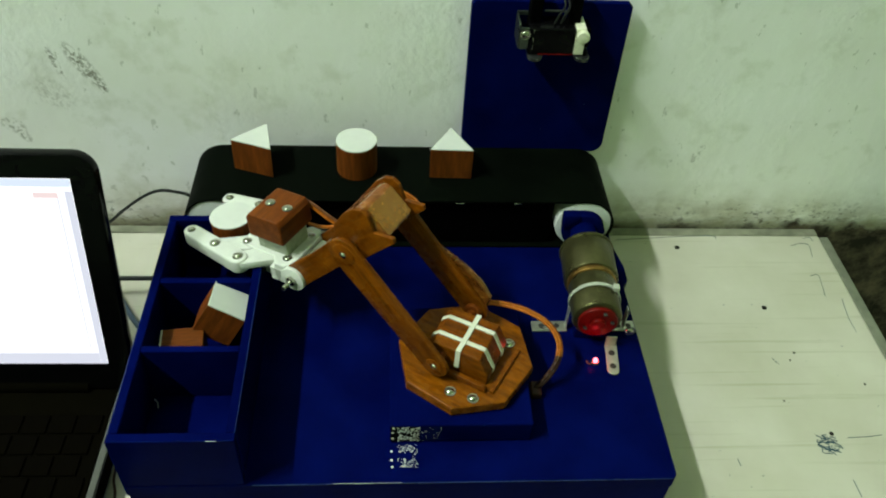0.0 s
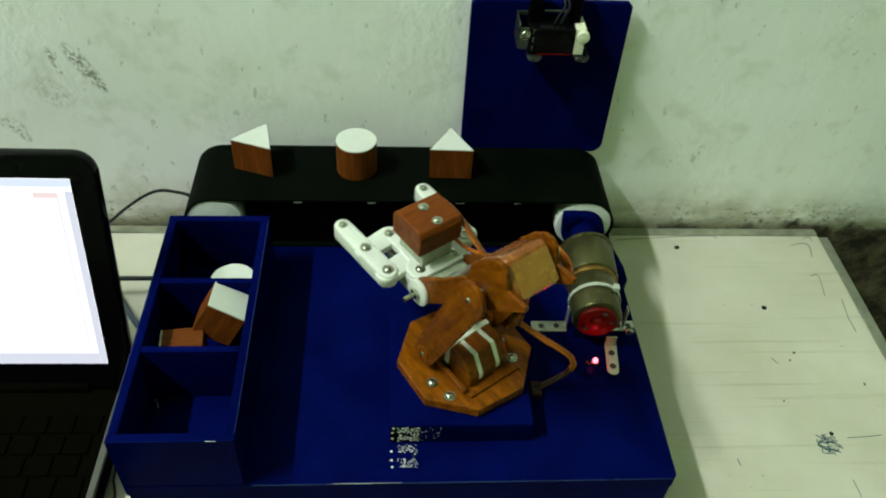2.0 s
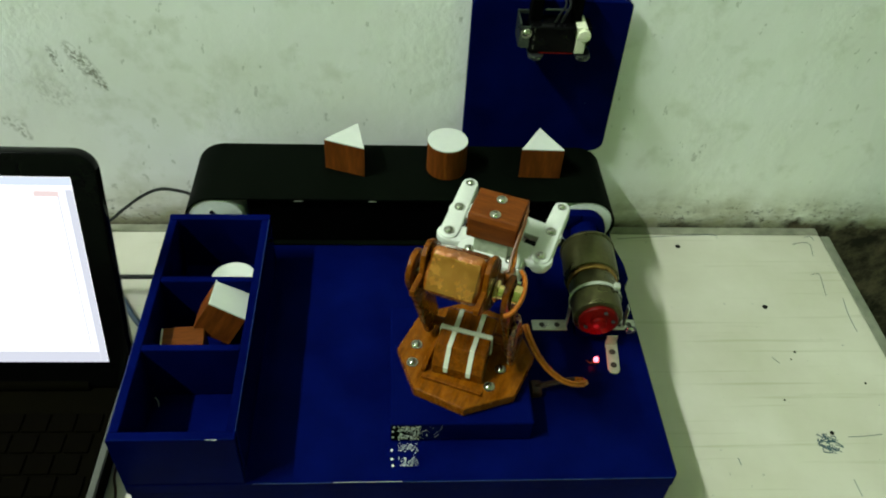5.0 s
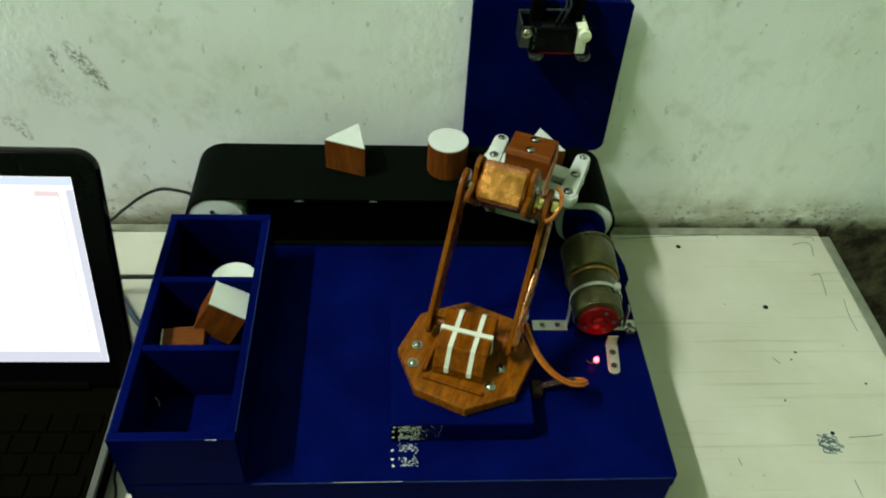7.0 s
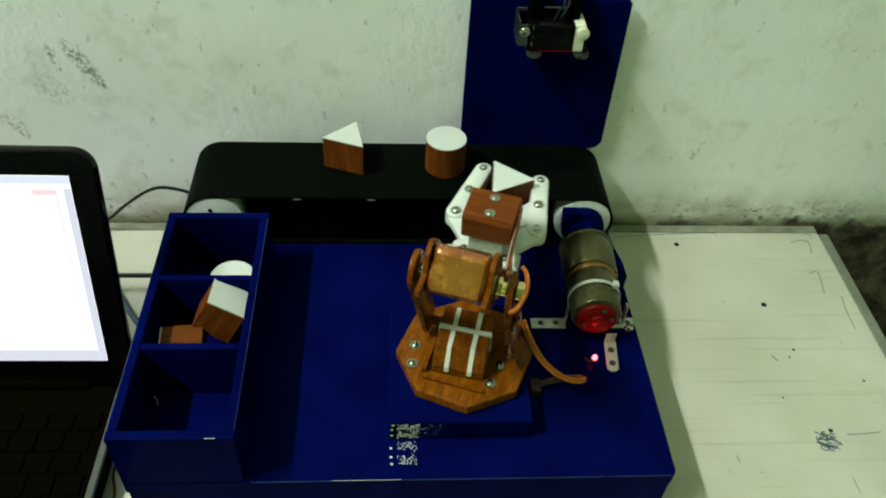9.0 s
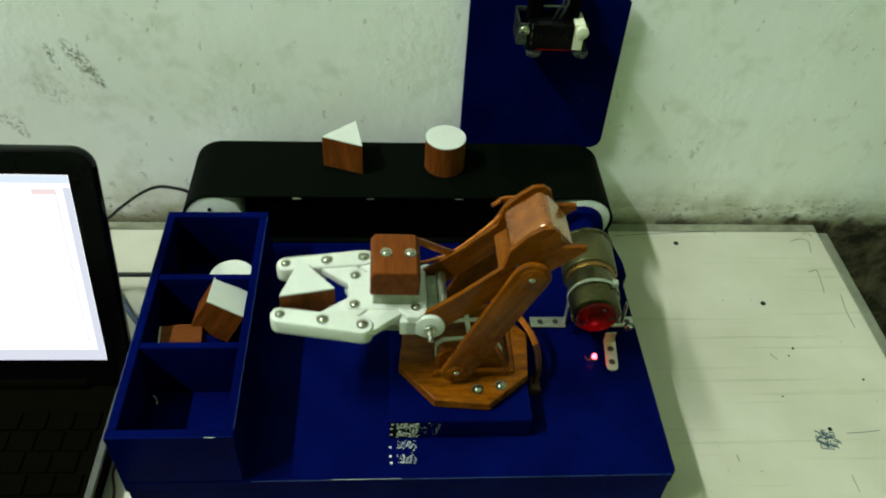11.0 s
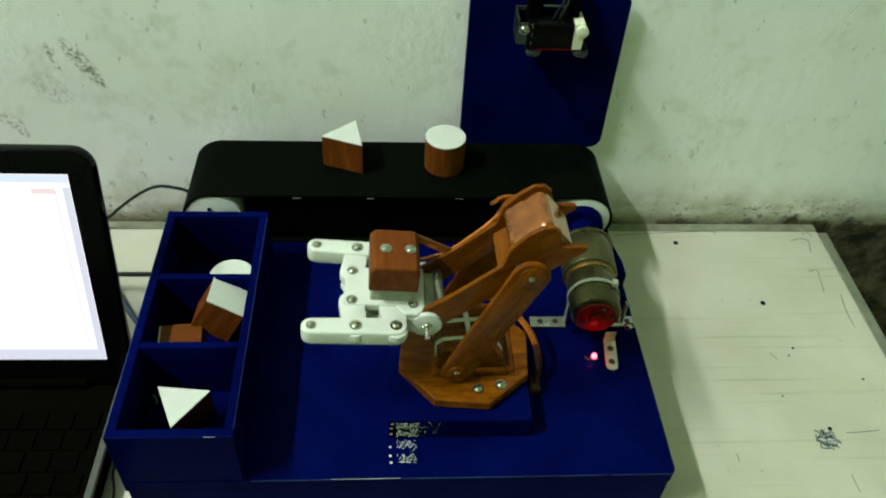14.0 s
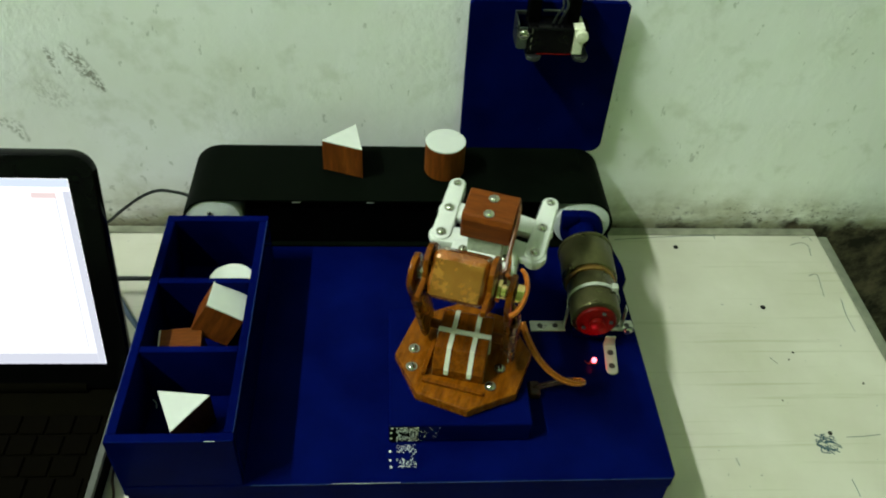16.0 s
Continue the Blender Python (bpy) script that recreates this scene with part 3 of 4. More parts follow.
def build_motor():
    t = empty("gear_motor", Matrix.Translation((-0.0285, 0, BELT_R + 0.001)))
    tagged(t, "dull metal gear motor strapped down beside the conveyor", "motor")
    swing = Matrix.Translation((0, 0.190, 0)) @ pose(0, 0, 0, 0, 0, -3.4) @ Matrix.Translation((0, -0.190, 0))
    turn = lambda y: swing @ Matrix.Translation((0, y, 0)) @ Y_AXIS
    part("coupling", joined(joined(cyl(0.0158, 0.0080, turn(0.1872), 28, 0.0012), cyl(0.0105, 0.0220, turn(0.1660), 24, 0.001)), box(-0.0165, -0.004, 0.1865, 0.1945, 0.004, 0.0165, 0.0015)), BLUE, t, "blue painted coupling", smooth=True)
    part("gearbox", joined(cyl(0.0186, 0.0290, turn(0.1375), 48, 0.0012), cyl(0.0194, 0.0025, turn(0.1655), 48, 0.0006)), MOTOR, t, smooth=True)
    part("collar", cyl(0.0170, 0.0040, turn(0.1338), 40, 0.0006), DULL_BRASS, t, "brass-coloured ring", smooth=True)
    part("motor_can", cyl(0.0164, 0.0310, turn(0.1030), 48, 0.0015), MOTOR, t, smooth=True)
    part("end_cap", joined(cyl(0.0132, 0.0035, turn(0.0998), 40, 0.0016), cyl(0.0050, 0.004, turn(0.0972), 24, 0.0006)), RED_LINE_LIT_CAP, t, "end cap painted red as if lit by the diode", smooth=True)
    for x, z in ((0.009, 0.002), (-0.008, -0.004), (0.003, 0.010)):
        part("terminal", box(x - 0.0012, x + 0.0012, 0.0975, 0.1012, z - 0.0006, z + 0.0006, 0.0002), DARK_STEEL, t).matrix_basis = swing
    strap = [(0.0180 * math.cos(a), 0.0180 * math.sin(a)) for a in (math.pi * i / 18 - 0.35 + 0.7 * i / 18 for i in range(19))]
    b = bmesh.new()
    rows = [[b.verts.new((x * k, y, z * k)) for x, z in strap] for y, k in ((0.1180, 0.95), (0.1206, 0.95), (0.1206, 0.985), (0.1180, 0.985))]
    for a, c in zip(rows, rows[1:] + rows[:1]):
        for k in range(len(strap) - 1):
            b.faces.new((a[k], a[k + 1], c[k + 1], c[k]))
    b.transform(swing)
    part("strap", b, CLEAR_STRAP, t, "translucent plastic strap", smooth=True)
    part("tie_head", box(0.0100, 0.0142, 0.1172, 0.1220, 0.0118, 0.0158, 0.0008), CLEAR_STRAP, t).matrix_basis = swing
    zf = -BELT_R - 0.001
    part("cradle", box(-0.0120, 0.0120, 0.1065, 0.1600, zf + 0.0003, -0.0148, 0.0010), BLUE, t).matrix_basis = swing
    for x0, x1 in ((-0.0445, -0.0205), (0.0110, 0.0275)):
        b = plate([(x0, 0.1125), (x1, 0.1125), (x1, 0.1215), (x0, 0.1215)], zf + 0.0003, zf + 0.0016, 0.0004)
        part("bracket_foot", b, ZINC, t, "galvanised bracket foot")
        for k in (0.28, 0.72):
            part("bracket_hole", cyl(0.0020, 0.0002, Matrix.Translation((x0 + (x1 - x0) * k, 0.117, zf + 0.0016)), 14, 0), DARK_STEEL, t)
    part("bracket_arm", box(-0.0214, -0.0204, 0.1150, 0.1195, zf + 0.0017, -0.004, 0.0004), ZINC, t, "galvanised bracket arm")
    part("bracket_arm", box(0.0188, 0.0198, 0.1150, 0.1195, zf + 0.0017, -0.004, 0.0004), ZINC, t, "galvanised bracket arm")
    m = Matrix.Translation((0.0052, 0.0790, 0)) @ pose(0, 0, 0, 0, 0, 84)
    part("bracket_plate", plate(bar(0.022, 0.0040, 0.0040, 6), zf + 0.0003, zf + 0.0015, 0.0004, m), ZINC, t, "perforated bracket plate")
    for k in (0.003, 0.014):
        part("bracket_hole", cyl(0.0022, 0.0002, m @ Matrix.Translation((k, 0, zf + 0.0016)), 14, 0), DARK_STEEL, t)
    part("bracket_lug", box(0.0030, 0.0104, 0.0990, 0.1000, zf + 0.0003, zf + 0.0105, 0.0004), ZINC, t)
    screw(t, pose(0.0175, 0.1005, -0.008, 90, 0, 0), 0.0030, 0.0016)


build_motor()


def build_led():
    t = empty("indicator_led", Matrix.Translation((-0.0341, 0.0864, 0)))
    tagged(t, "small red indicator diode glowing on the blue deck", "led")
    part("bulb", joined(cyl(0.0017, 0.003, None, 16, 0.0004), cyl(0.0016, 0.0015, Matrix.Translation((0, 0, 0.003)), 16, 0.0007, 0.0008)), LED_RED, t, smooth=True)
    part("collar", cyl(0.0028, 0.0010, None, 18, 0.0003), DARK_STEEL, t, smooth=True)
    part("lead", tube([(0, 0, 0.0006), (-0.004, -0.002, 0.0008), (-0.006, 0.001, 0.0004)], 0.0004, 6), WIRE_BROWN, t)


build_led()


def build_panel():
    t = empty("upright_panel", Matrix.Translation((0, 0.2660, 0)))
    tagged(t, "tall navy blue upright panel with rounded lower corners", "panel")
    x0, x1, z0, z1, r = -0.1155, -0.0045, 0.0400, 0.1660, 0.009
    out = [(x0 + 0.003, z1), (x0, z1 - 0.003), (x0, z0 + r)] + [(x0 + r - r * math.cos(a), z0 + r - r * math.sin(a)) for a in (math.pi / 2 * i / 6 for i in range(1, 7))]
    out += [(x1 - r + r * math.sin(a), z0 + r - r * math.cos(a)) for a in (math.pi / 2 * i / 6 for i in range(0, 7))] + [(x1, z1 - 0.003), (x1 - 0.003, z1)]
    part("board", plate(out, -0.0025, 0.0025, 0.0008, XZ_PLATE), BLUE, t)
    part("post", box(-0.075, -0.045, -0.0015, 0.0060, TABLE_Z, 0.0395, 0.0008), BLUE, t)


build_panel()


def build_servo_unit():
    t = empty("servo_unit", Matrix.Translation((-0.0570, 0.2632, 0.1490)))
    tagged(t, "black servo held on the panel by dull metal brackets", "servo")
    part("case", box(-0.0205, 0.0110, -0.0200, -0.0012, -0.0118, 0.0078, 0.0014), GLOSS_BLACK, t)
    part("label_strip", box(0.0112, 0.0182, -0.0196, -0.0014, -0.0118, 0.0080, 0.0008), LABEL_WHITE, t, "cream end label")
    part("end_block", box(0.0183, 0.0222, -0.0150, -0.0014, -0.0085, 0.0060, 0.0010), GLOSS_BLACK, t)
    part("gear_boss", cyl(0.0042, 0.0036, Matrix.Translation((0.0160, -0.0196, 0.0032)) @ pose(0, 0, 0, 90), 20), LABEL_WHITE, t, smooth=True)
    part("red_line", box(-0.0130, 0.0110, -0.0203, -0.0198, -0.0116, -0.0108, 0.0001), RED_LINE_LIT_CAP, t)
    part("bracket", joined(joined(box(-0.0275, -0.0262, -0.0185, -0.0006, -0.0080, 0.0098, 0.0004), box(-0.0262, -0.0205, -0.0190, -0.0176, -0.0085, 0.0075, 0.0004)), box(-0.0275, -0.0170, -0.0020, -0.0006, 0.0080, 0.0110, 0.0004)), DULL_STEEL, t, "dull metal bracket")
    for x in (-0.0200, 0.0125):
        part("foot", joined(box(x, x + 0.0105, -0.0200, -0.0010, -0.0150, -0.0122, 0.0006), cyl(0.0048, 0.0028, Matrix.Translation((x + 0.005, -0.0195, -0.0150)), 16, 0.0004)), DULL_STEEL, t)
    screw(t, pose(-0.0232, -0.0194, 0.0030, 90, 0, 0), 0.0030, 0.0020)
    # Small steel bits added to draw a vertical glint on the case.
    for z in (-0.006, 0.0, 0.006):
        part("painted_glint", box(-0.0180, -0.0174, -0.0206, -0.0200, z - 0.002, z + 0.0015, 0.0002), STEEL, t)
    part("cross_bar", box(-0.0100, 0.0060, -0.0090, -0.0076, 0.0140, 0.0154, 0.0004), DULL_STEEL, t)
    for x in (-0.0200, 0.0068):
        part("hanger", box(x, x + 0.0080, -0.0120, -0.0010, 0.0079, 0.0300, 0.0010), BLACK, t, "black hanger strip")
    part("wire", tube([(0.001, -0.012, 0.0070), (0.003, -0.015, 0.016), (0.006, -0.010, 0.0195), (0.007, 0.004, 0.0205)], 0.0009, 6), WIRE_BLACK, t)
    part("wire", tube([(-0.003, -0.012, 0.0070), (-0.001, -0.014, 0.015), (0.003, -0.010, 0.0190), (0.004, 0.004, 0.0200)], 0.0007, 6), WIRE_BLACK, t)


build_servo_unit()


# ---- netbook ----
def build_laptop():
    t = empty("netbook", Matrix.Translation((-0.3375, 0.0906, TABLE_Z)) @ pose(0, 0, 0, 0, 0, -0.4))
    tagged(t, "open black netbook showing a blank white window", "laptop")
    w, lid_h = 0.270, 0.1682
    b = plate([(-w, -0.190), (-w, 0.004), (-0.0080, 0.004), (-0.0080, -0.182), (-0.016, -0.190)], 0.003, 0.021, 0.0025, None, 3)
    base = part("base", b, LAPTOP_EDGE, t, "dark grey keyboard base", smooth=True)
    part("side_trim", box(-0.0122, -0.0078, -0.180, -0.004, 0.0185, 0.0219, 0.0006), SILVER_TRIM, base)
    part("palm_deck", box(-w + 0.006, -0.0126, -0.186, -0.001, 0.0205, 0.0216, 0.0004), LAPTOP_EDGE, base)
    for x in (-w + 0.02, -0.028):
        for y in (-0.17, -0.015):
            part("foot", cyl(0.006, 0.0032, Matrix.Translation((x, y, 0)), 14, 0.0004), KEY_BLACK, base)
    key = None
    for row in range(6):
        for col in range(15):
            x, y = -0.0235 - 0.0165 * col - 0.003 * (row % 3), -0.030 - 0.0150 * row
            m = Matrix.Translation((x, y, 0.0217))
            if key is None:
                key = part("key", box(-0.0076, 0.0076, -0.0068, 0.0068, 0, 0.0014, 0.0004, 1), KEY_BLACK, base)
                key.matrix_basis = m
            else:
                share(key, "key", m, base)
    part("hinge_bar", cyl(0.0052, w - 0.06, Matrix.Translation((-w + 0.03, 0.0, 0.0232)) @ X_AXIS, 20, 0.0008), LAPTOP_EDGE, t, smooth=True)
    r = 0.013
    out = [(-w, 0), (0, 0), (0, lid_h - r)] + [(-r + r * math.cos(a), lid_h - r + r * math.sin(a)) for a in (math.pi / 2 * i / 6 for i in range(1, 7))]
    out += [(-w + r - r * math.sin(a), lid_h - r + r * math.cos(a)) for a in (math.pi / 2 * i / 6 for i in range(0, 7))]
    lid = part("lid", plate(out, -0.0060, 0.0030, 0.0014, XZ_PLATE, 3), GLOSS_BLACK, t, "glossy black display lid", smooth=True)
    lid.matrix_basis = Matrix.Translation((0, 0, 0.0222)) @ pose(0, 0, 0, -13.8)
    z0, z1, xr = 0.0219, 0.1534, -0.0146
    face = -0.0034
    part("display", box(-w + 0.0133, xr, face - 0.0002, face + 0.0006, z0, z1, 0), SCREEN, lid, "lit white display")
    f = face - 0.0004
    part("title_bar", box(-w + 0.0133, xr, f, f + 0.0001, z1 - 0.0050, z1, 0), SCREEN_BLUE, lid)
    part("window_edge", box(xr - 0.0042, xr, f, f + 0.0001, z0, z1 - 0.0076, 0), SCREEN_GREY, lid)
    part("window_line", box(xr - 0.0090, xr - 0.0082, f, f + 0.0001, z0 + 0.012, z1 - 0.0100, 0), SCREEN_GREY, lid)
    part("status_bar", box(-w + 0.0133, xr - 0.0043, f, f + 0.0001, z0, z0 + 0.0085, 0), SCREEN_GREY, lid)
    part("close_button", box(xr - 0.022, xr - 0.008, f - 0.0002, f - 0.0001, z1 - 0.0120, z1 - 0.0085, 0), SCREEN_PINK, lid)


build_laptop()


# ---- cables round the machine ----
def cable(name, pts, r, mat, label):
    t = empty(name, Matrix.Translation(pts[0]))
    tagged(t, label, "cable")
    part("cord", tube([Vector(p) - Vector(pts[0]) for p in pts], r, 8), mat, t, smooth=True)
    return t


cable("power_cable", [(-0.4250, 0.262, -0.0468), (-0.4009, 0.262, -0.0372), (-0.3869, 0.262, -0.0247), (-0.3681, 0.262, -0.0095), (-0.3535, 0.262, -0.0023), (-0.3405, 0.262, -0.0033), (-0.3290, 0.262, -0.0085), (-0.3235, 0.262, -0.025), (-0.3225, 0.262, -0.0468)], 0.0013, WIRE_BLACK, "thin black cable looping up behind the conveyor")
cable("signal_cable", [(-0.400, 0.1922, -0.0300), (-0.375, 0.1922, -0.0300), (-0.350, 0.1922, -0.0300), (-0.3190, 0.1922, -0.0300)], 0.0018, WIRE_BLACK, "black cable running into the blue base")
cable("usb_cable", [(-0.384, 0.200, -0.0478), (-0.3753, 0.1875, -0.0470), (-0.3668, 0.1742, -0.0470), (-0.3568, 0.1607, -0.0470), (-0.335, 0.135, -0.0470), (-0.319, 0.122, -0.044)], 0.0022, WIRE_BLUE, "blue grey cable between netbook and base")
cable("loose_cable", [(-0.3440, 0.060, -0.0486), (-0.3445, 0.0357, -0.0486), (-0.3404, 0.0199, -0.0486), (-0.337, -0.02, -0.0486)], 0.0009, WIRE_DARK, "thin dark cable lying by the base")


# ---- toy blocks ----
BLOCK_H = 0.0261


def block(name, outline, label, m, group="toy blocks"):
    t = empty(name, m)
    tagged(t, label, "block", group)
    part("body", plate(outline, 0, BLOCK_H - 0.0009, 0.0004), WOOD_BLOCK, t)
    part("top_card", plate([(x * 0.995, y * 0.995) for x, y in outline], BLOCK_H - 0.0009, BLOCK_H, 0.0002), WHITE_TOP, t, "white card top")
    return t


def ring(r, n, turn=0.0):
    return [(r * math.cos(2 * math.pi * k / n + turn), r * math.sin(2 * math.pi * k / n + turn)) for k in range(n)]


TRI = ring(0.0180, 3, radians(90))
ROUND = ring(0.0147, 48)
BELT_TOP = BELT_Z + 0.0004
PRISM_A = pose(-0.2659, 0.2346, BELT_TOP, 0, 0, -20)
DRUM_A = pose(-0.1944, 0.2325, BELT_TOP)
PRISM_B = pose(-0.1256, 0.2310, BELT_TOP, 0, 0, -1.5)
prism_waiting = block("triangular_block", TRI, "brown wooden triangular block with white top on the belt", PRISM_A)
drum_waiting = block("round_block", ROUND, "brown wooden round block with white top on the belt", DRUM_A)
prism_carried = block("triangular_block", TRI, "brown triangular block that the arm picks off the belt", PRISM_B)
drum_carried = block("round_block", ROUND, "brown round block that the arm drops into the box", pose(-0.2741, 0.1400, 0.0045))
SQUARE = [(-0.0125, -0.0115), (0.0125, -0.0115), (0.0125, 0.0115), (-0.0125, 0.0115)]
block("square_block", SQUARE, "brown square block with white top lying in the box", pose(-0.2830, 0.1035, 0.0176, -7.6, 30, -6))
block("square_block", SQUARE, "brown block lying on its side in the box", pose(-0.2855, 0.0845, 0.0140, 0, -90, 6))


# ---- robot arm ----
TX, TY = -0.1231, 0.0745
R0, ZS, L1, L2 = 0.0075, 0.0377, 0.0866, 0.0692
HALF = 0.0261
arm = empty("robot_arm", Matrix.Translation((TX, TY, 0)))
tagged(arm, "varnished wooden robot arm with white plastic gripper", "robot arm")


def build_turntable():
    t = part("turntable", plate(ring(0.0428, 8, radians(17)), 0.0178, 0.0252, 0.0009), WOOD_TOP, arm, "octagonal varnished wooden turntable")
    skew = pose(0, 0.0006, 0, 0, 0, 4)
    prof = [(-0.0215, 0.0252), (-0.0215, 0.0325), (-0.0150, 0.0452), (0.0150, 0.0452), (0.0190, 0.0415), (0.0190, 0.0252)]
    part("shoulder_block", plate(prof, -0.0158, 0.0158, 0.0010, XZ_PLATE), WOOD, t, "wooden shoulder block").matrix_basis = skew
    part("mount_plate", plate([(x, z) for x, z in ((-0.0290, 0.0252), (-0.0290, 0.0272), (-0.0262, 0.0272), (-0.0262, 0.0252))], -0.0190, 0.0190, 0.0003, XZ_PLATE), WOOD, t)
    for y in (-0.0195,):
        part("cheek", plate([(-0.0240, 0.0252), (-0.0240, 0.0285), (-0.0225, 0.0300), (0.0180, 0.0300), (0.0215, 0.0252)], y - 0.0015, y + 0.0015, 0.0004, XZ_PLATE), WOOD, t)
    path = [(-0.0215, 0.0290), (-0.0215, 0.0325), (-0.0150, 0.0452), (0.0150, 0.0452), (0.0190, 0.0415), (0.0190, 0.0320)]
    for y in (-0.0070, 0.0070):
        part("tape_strip", band([(x, z) for x, z in path], y, 0.0014, 0.0005), TAPE, t, "off-white tape strip").matrix_basis = skew
    path = [(-0.0158, 0.0320), (-0.0158, 0.0452), (0.0158, 0.0452), (0.0158, 0.0320)]
    part("tape_strip", band(path, 0.0012, 0.0015, 0.0009), TAPE, t, "off-white tape strip").matrix_basis = skew @ pose(0, 0, 0, 0, 0, 90)
    for x, y in ((-0.0060, 0.0305), (-0.0200, 0.0280), (-0.0050, -0.0240), (-0.0200, -0.0215)):
        screw(t, pose(x, y, 0.0252), 0.0028, 0.0020, "bolt")
    part("servo_horn", cyl(0.0060, 0.0032, Matrix.Translation((R0, -0.0245, ZS)) @ Y_AXIS, 20), WOOD_BROWN, t, smooth=True)
    part("pivot_pin", cyl(0.0030, 0.049, Matrix.Translation((R0, -0.0250, ZS)) @ Y_AXIS, 16), WOOD_BROWN, t, smooth=True)
    return t


def build_upper_arm():
    t = part("upper_arm", plate(bar(L1, 0.0088, 0.0105, 10), -HALF - 0.0016, -HALF + 0.0016, 0.0006, XZ_PLATE), WOOD, arm, "pair of varnished wooden upper arm strips", smooth=True)
    part("strip", plate(bar(L1, 0.0088, 0.0105, 10), HALF - 0.0016, HALF + 0.0016, 0.0006, XZ_PLATE), WOOD, t, smooth=True)
    for x in (0.0, L1):
        for y, a in ((HALF + 0.0017, -90), (-HALF - 0.0017, 90)):
            screw(t, pose(x, y, 0, a), 0.0019, 0.0014)
    for x, r in ((L1, 0.0075), (0, 0.0055)):
        part("bearing_ring", cyl(r, 0.0010, Matrix.Translation((x, HALF + 0.0012, 0)) @ Y_AXIS, 28), WOOD, t, smooth=True)
    part("cable_run", tube([(0.004, -HALF - 0.0030, 0.004), (0.03, -HALF - 0.0034, 0.001), (0.06, -HALF - 0.0034, 0.002), (L1 - 0.006, -HALF - 0.0034, 0.004)], 0.0021, 8), BROWN_TAPE, t, smooth=True)
    part("cable_tape", plate([(0.0, -0.0070), (0.030, -0.0060), (0.048, -0.0040), (0.050, 0.0055), (0.030, 0.0135), (0.016, 0.0165), (0.003, 0.0150), (-0.004, 0.0050)], HALF + 0.0017, HALF + 0.0056, 0.0016, XZ_PLATE, 3), BROWN_TAPE, t, "glossy brown tape over the cable")
    return t


def build_forearm():
    out = [(-0.0295, -0.0112), (-0.0312, -0.0085), (-0.0215, 0.0000), (-0.0262, 0.0095), (-0.0252, 0.0145), (-0.0205, 0.0178), (-0.0120, 0.0184), (0.0010, 0.0162), (0.0110, 0.0085), (0.040, 0.0075)]
    out += [(L2 + 0.0085 * math.sin(a), 0.0085 * math.cos(a)) for a in (math.pi * i / 8 for i in range(9))]
    out += [(0.020, -0.0080), (0.0060, -0.0110), (-0.0150, -0.0110)]
    t = part("forearm", plate(out, -0.0180, -0.0152, 0.0005, XZ_PLATE), WOOD, arm, "varnished wooden forearm with elbow servo housing")
    part("side_plate", plate(out, 0.0152, 0.0180, 0.0005, XZ_PLATE), WOOD, t)
    part("servo_housing", box(-0.0238, 0.0030, -0.0151, 0.0151, -0.0088, 0.0166, 0.0045, 4), SATIN_WOOD, t, "lacquered servo housing")
    part("tape_glare_patch", box(-0.0242, -0.0234, -0.0125, 0.0125, -0.0066, 0.0122, 0.0003), TAN_TAPE_GLARE, t, "glossy tan tape patch with painted glare")
    part("housing_end", box(-0.0060, 0.0160, -0.0130, 0.0130, -0.0080, 0.0060, 0.0010), WOOD_CROSS, t)
    part("bolt_shaft", cyl(0.0040, 0.0064, Matrix.Translation((0.0, -0.0244, 0.0)) @ Y_AXIS, 18), BRASS, t, "brass spacer", smooth=True)
    part("bolt_nut", cyl(0.0060, 0.0026, Matrix.Translation((0.0, -0.0209, 0.0)) @ Y_AXIS, 6, 0.0004), BRASS, t, "brass nut")
    part("bolt_nut", cyl(0.0060, 0.0045, Matrix.Translation((0.0, -0.0330, 0.0)) @ Y_AXIS, 6, 0.0005), BRASS, t, "brass nut")
    part("washer", cyl(0.0068, 0.0010, Matrix.Translation((0.0, -0.0262, 0.0)) @ Y_AXIS, 24, 0.0002), BRASS, t, "brass washer", smooth=True)
    part("bolt_shaft", cyl(0.0034, 0.0064, Matrix.Translation((0, 0.0181, 0)) @ Y_AXIS, 16), STEEL, t, smooth=True)
    for r, dx, mat in ((0.0062, 0.0, WIRE_ORANGE), (0.0062, 0.0018, WIRE_BROWN), (0.0068, -0.0018, WIRE_ORANGE)):
        arc = [(dx - 0.002 + 0.010 * math.sin(a), -0.0270 - r * math.cos(a), 0.0015 + 0.0115 * math.sin(a)) for a in (math.radians(d) for d in range(-80, 81, 20))]
        part("wire_loop", tube(arc, 0.0012, 6, 3), mat, t, "loop of orange servo wire", smooth=True)
    part("wire", tube([(0.008, -0.0250, 0.006), (0.022, -0.0205, 0.0065), (0.045, -0.0190, 0.006), (0.060, -0.0170, 0.012), (0.066, -0.0150, 0.019)], 0.0013, 6), WIRE_ORANGE, t, smooth=True)
    screw(t, pose(0.0045, 0.0181, 0.0045, -90), 0.0013, 0.0008)
    part("cross_rod", cyl(0.0028, 0.030, Matrix.Translation((L2 - 0.010, -0.015, 0)) @ Y_AXIS, 16), ZINC, t, "steel cross rod", smooth=True)
    return t


FINGER_Z0, FINGER_Z1 = 0.0030, 0.0092


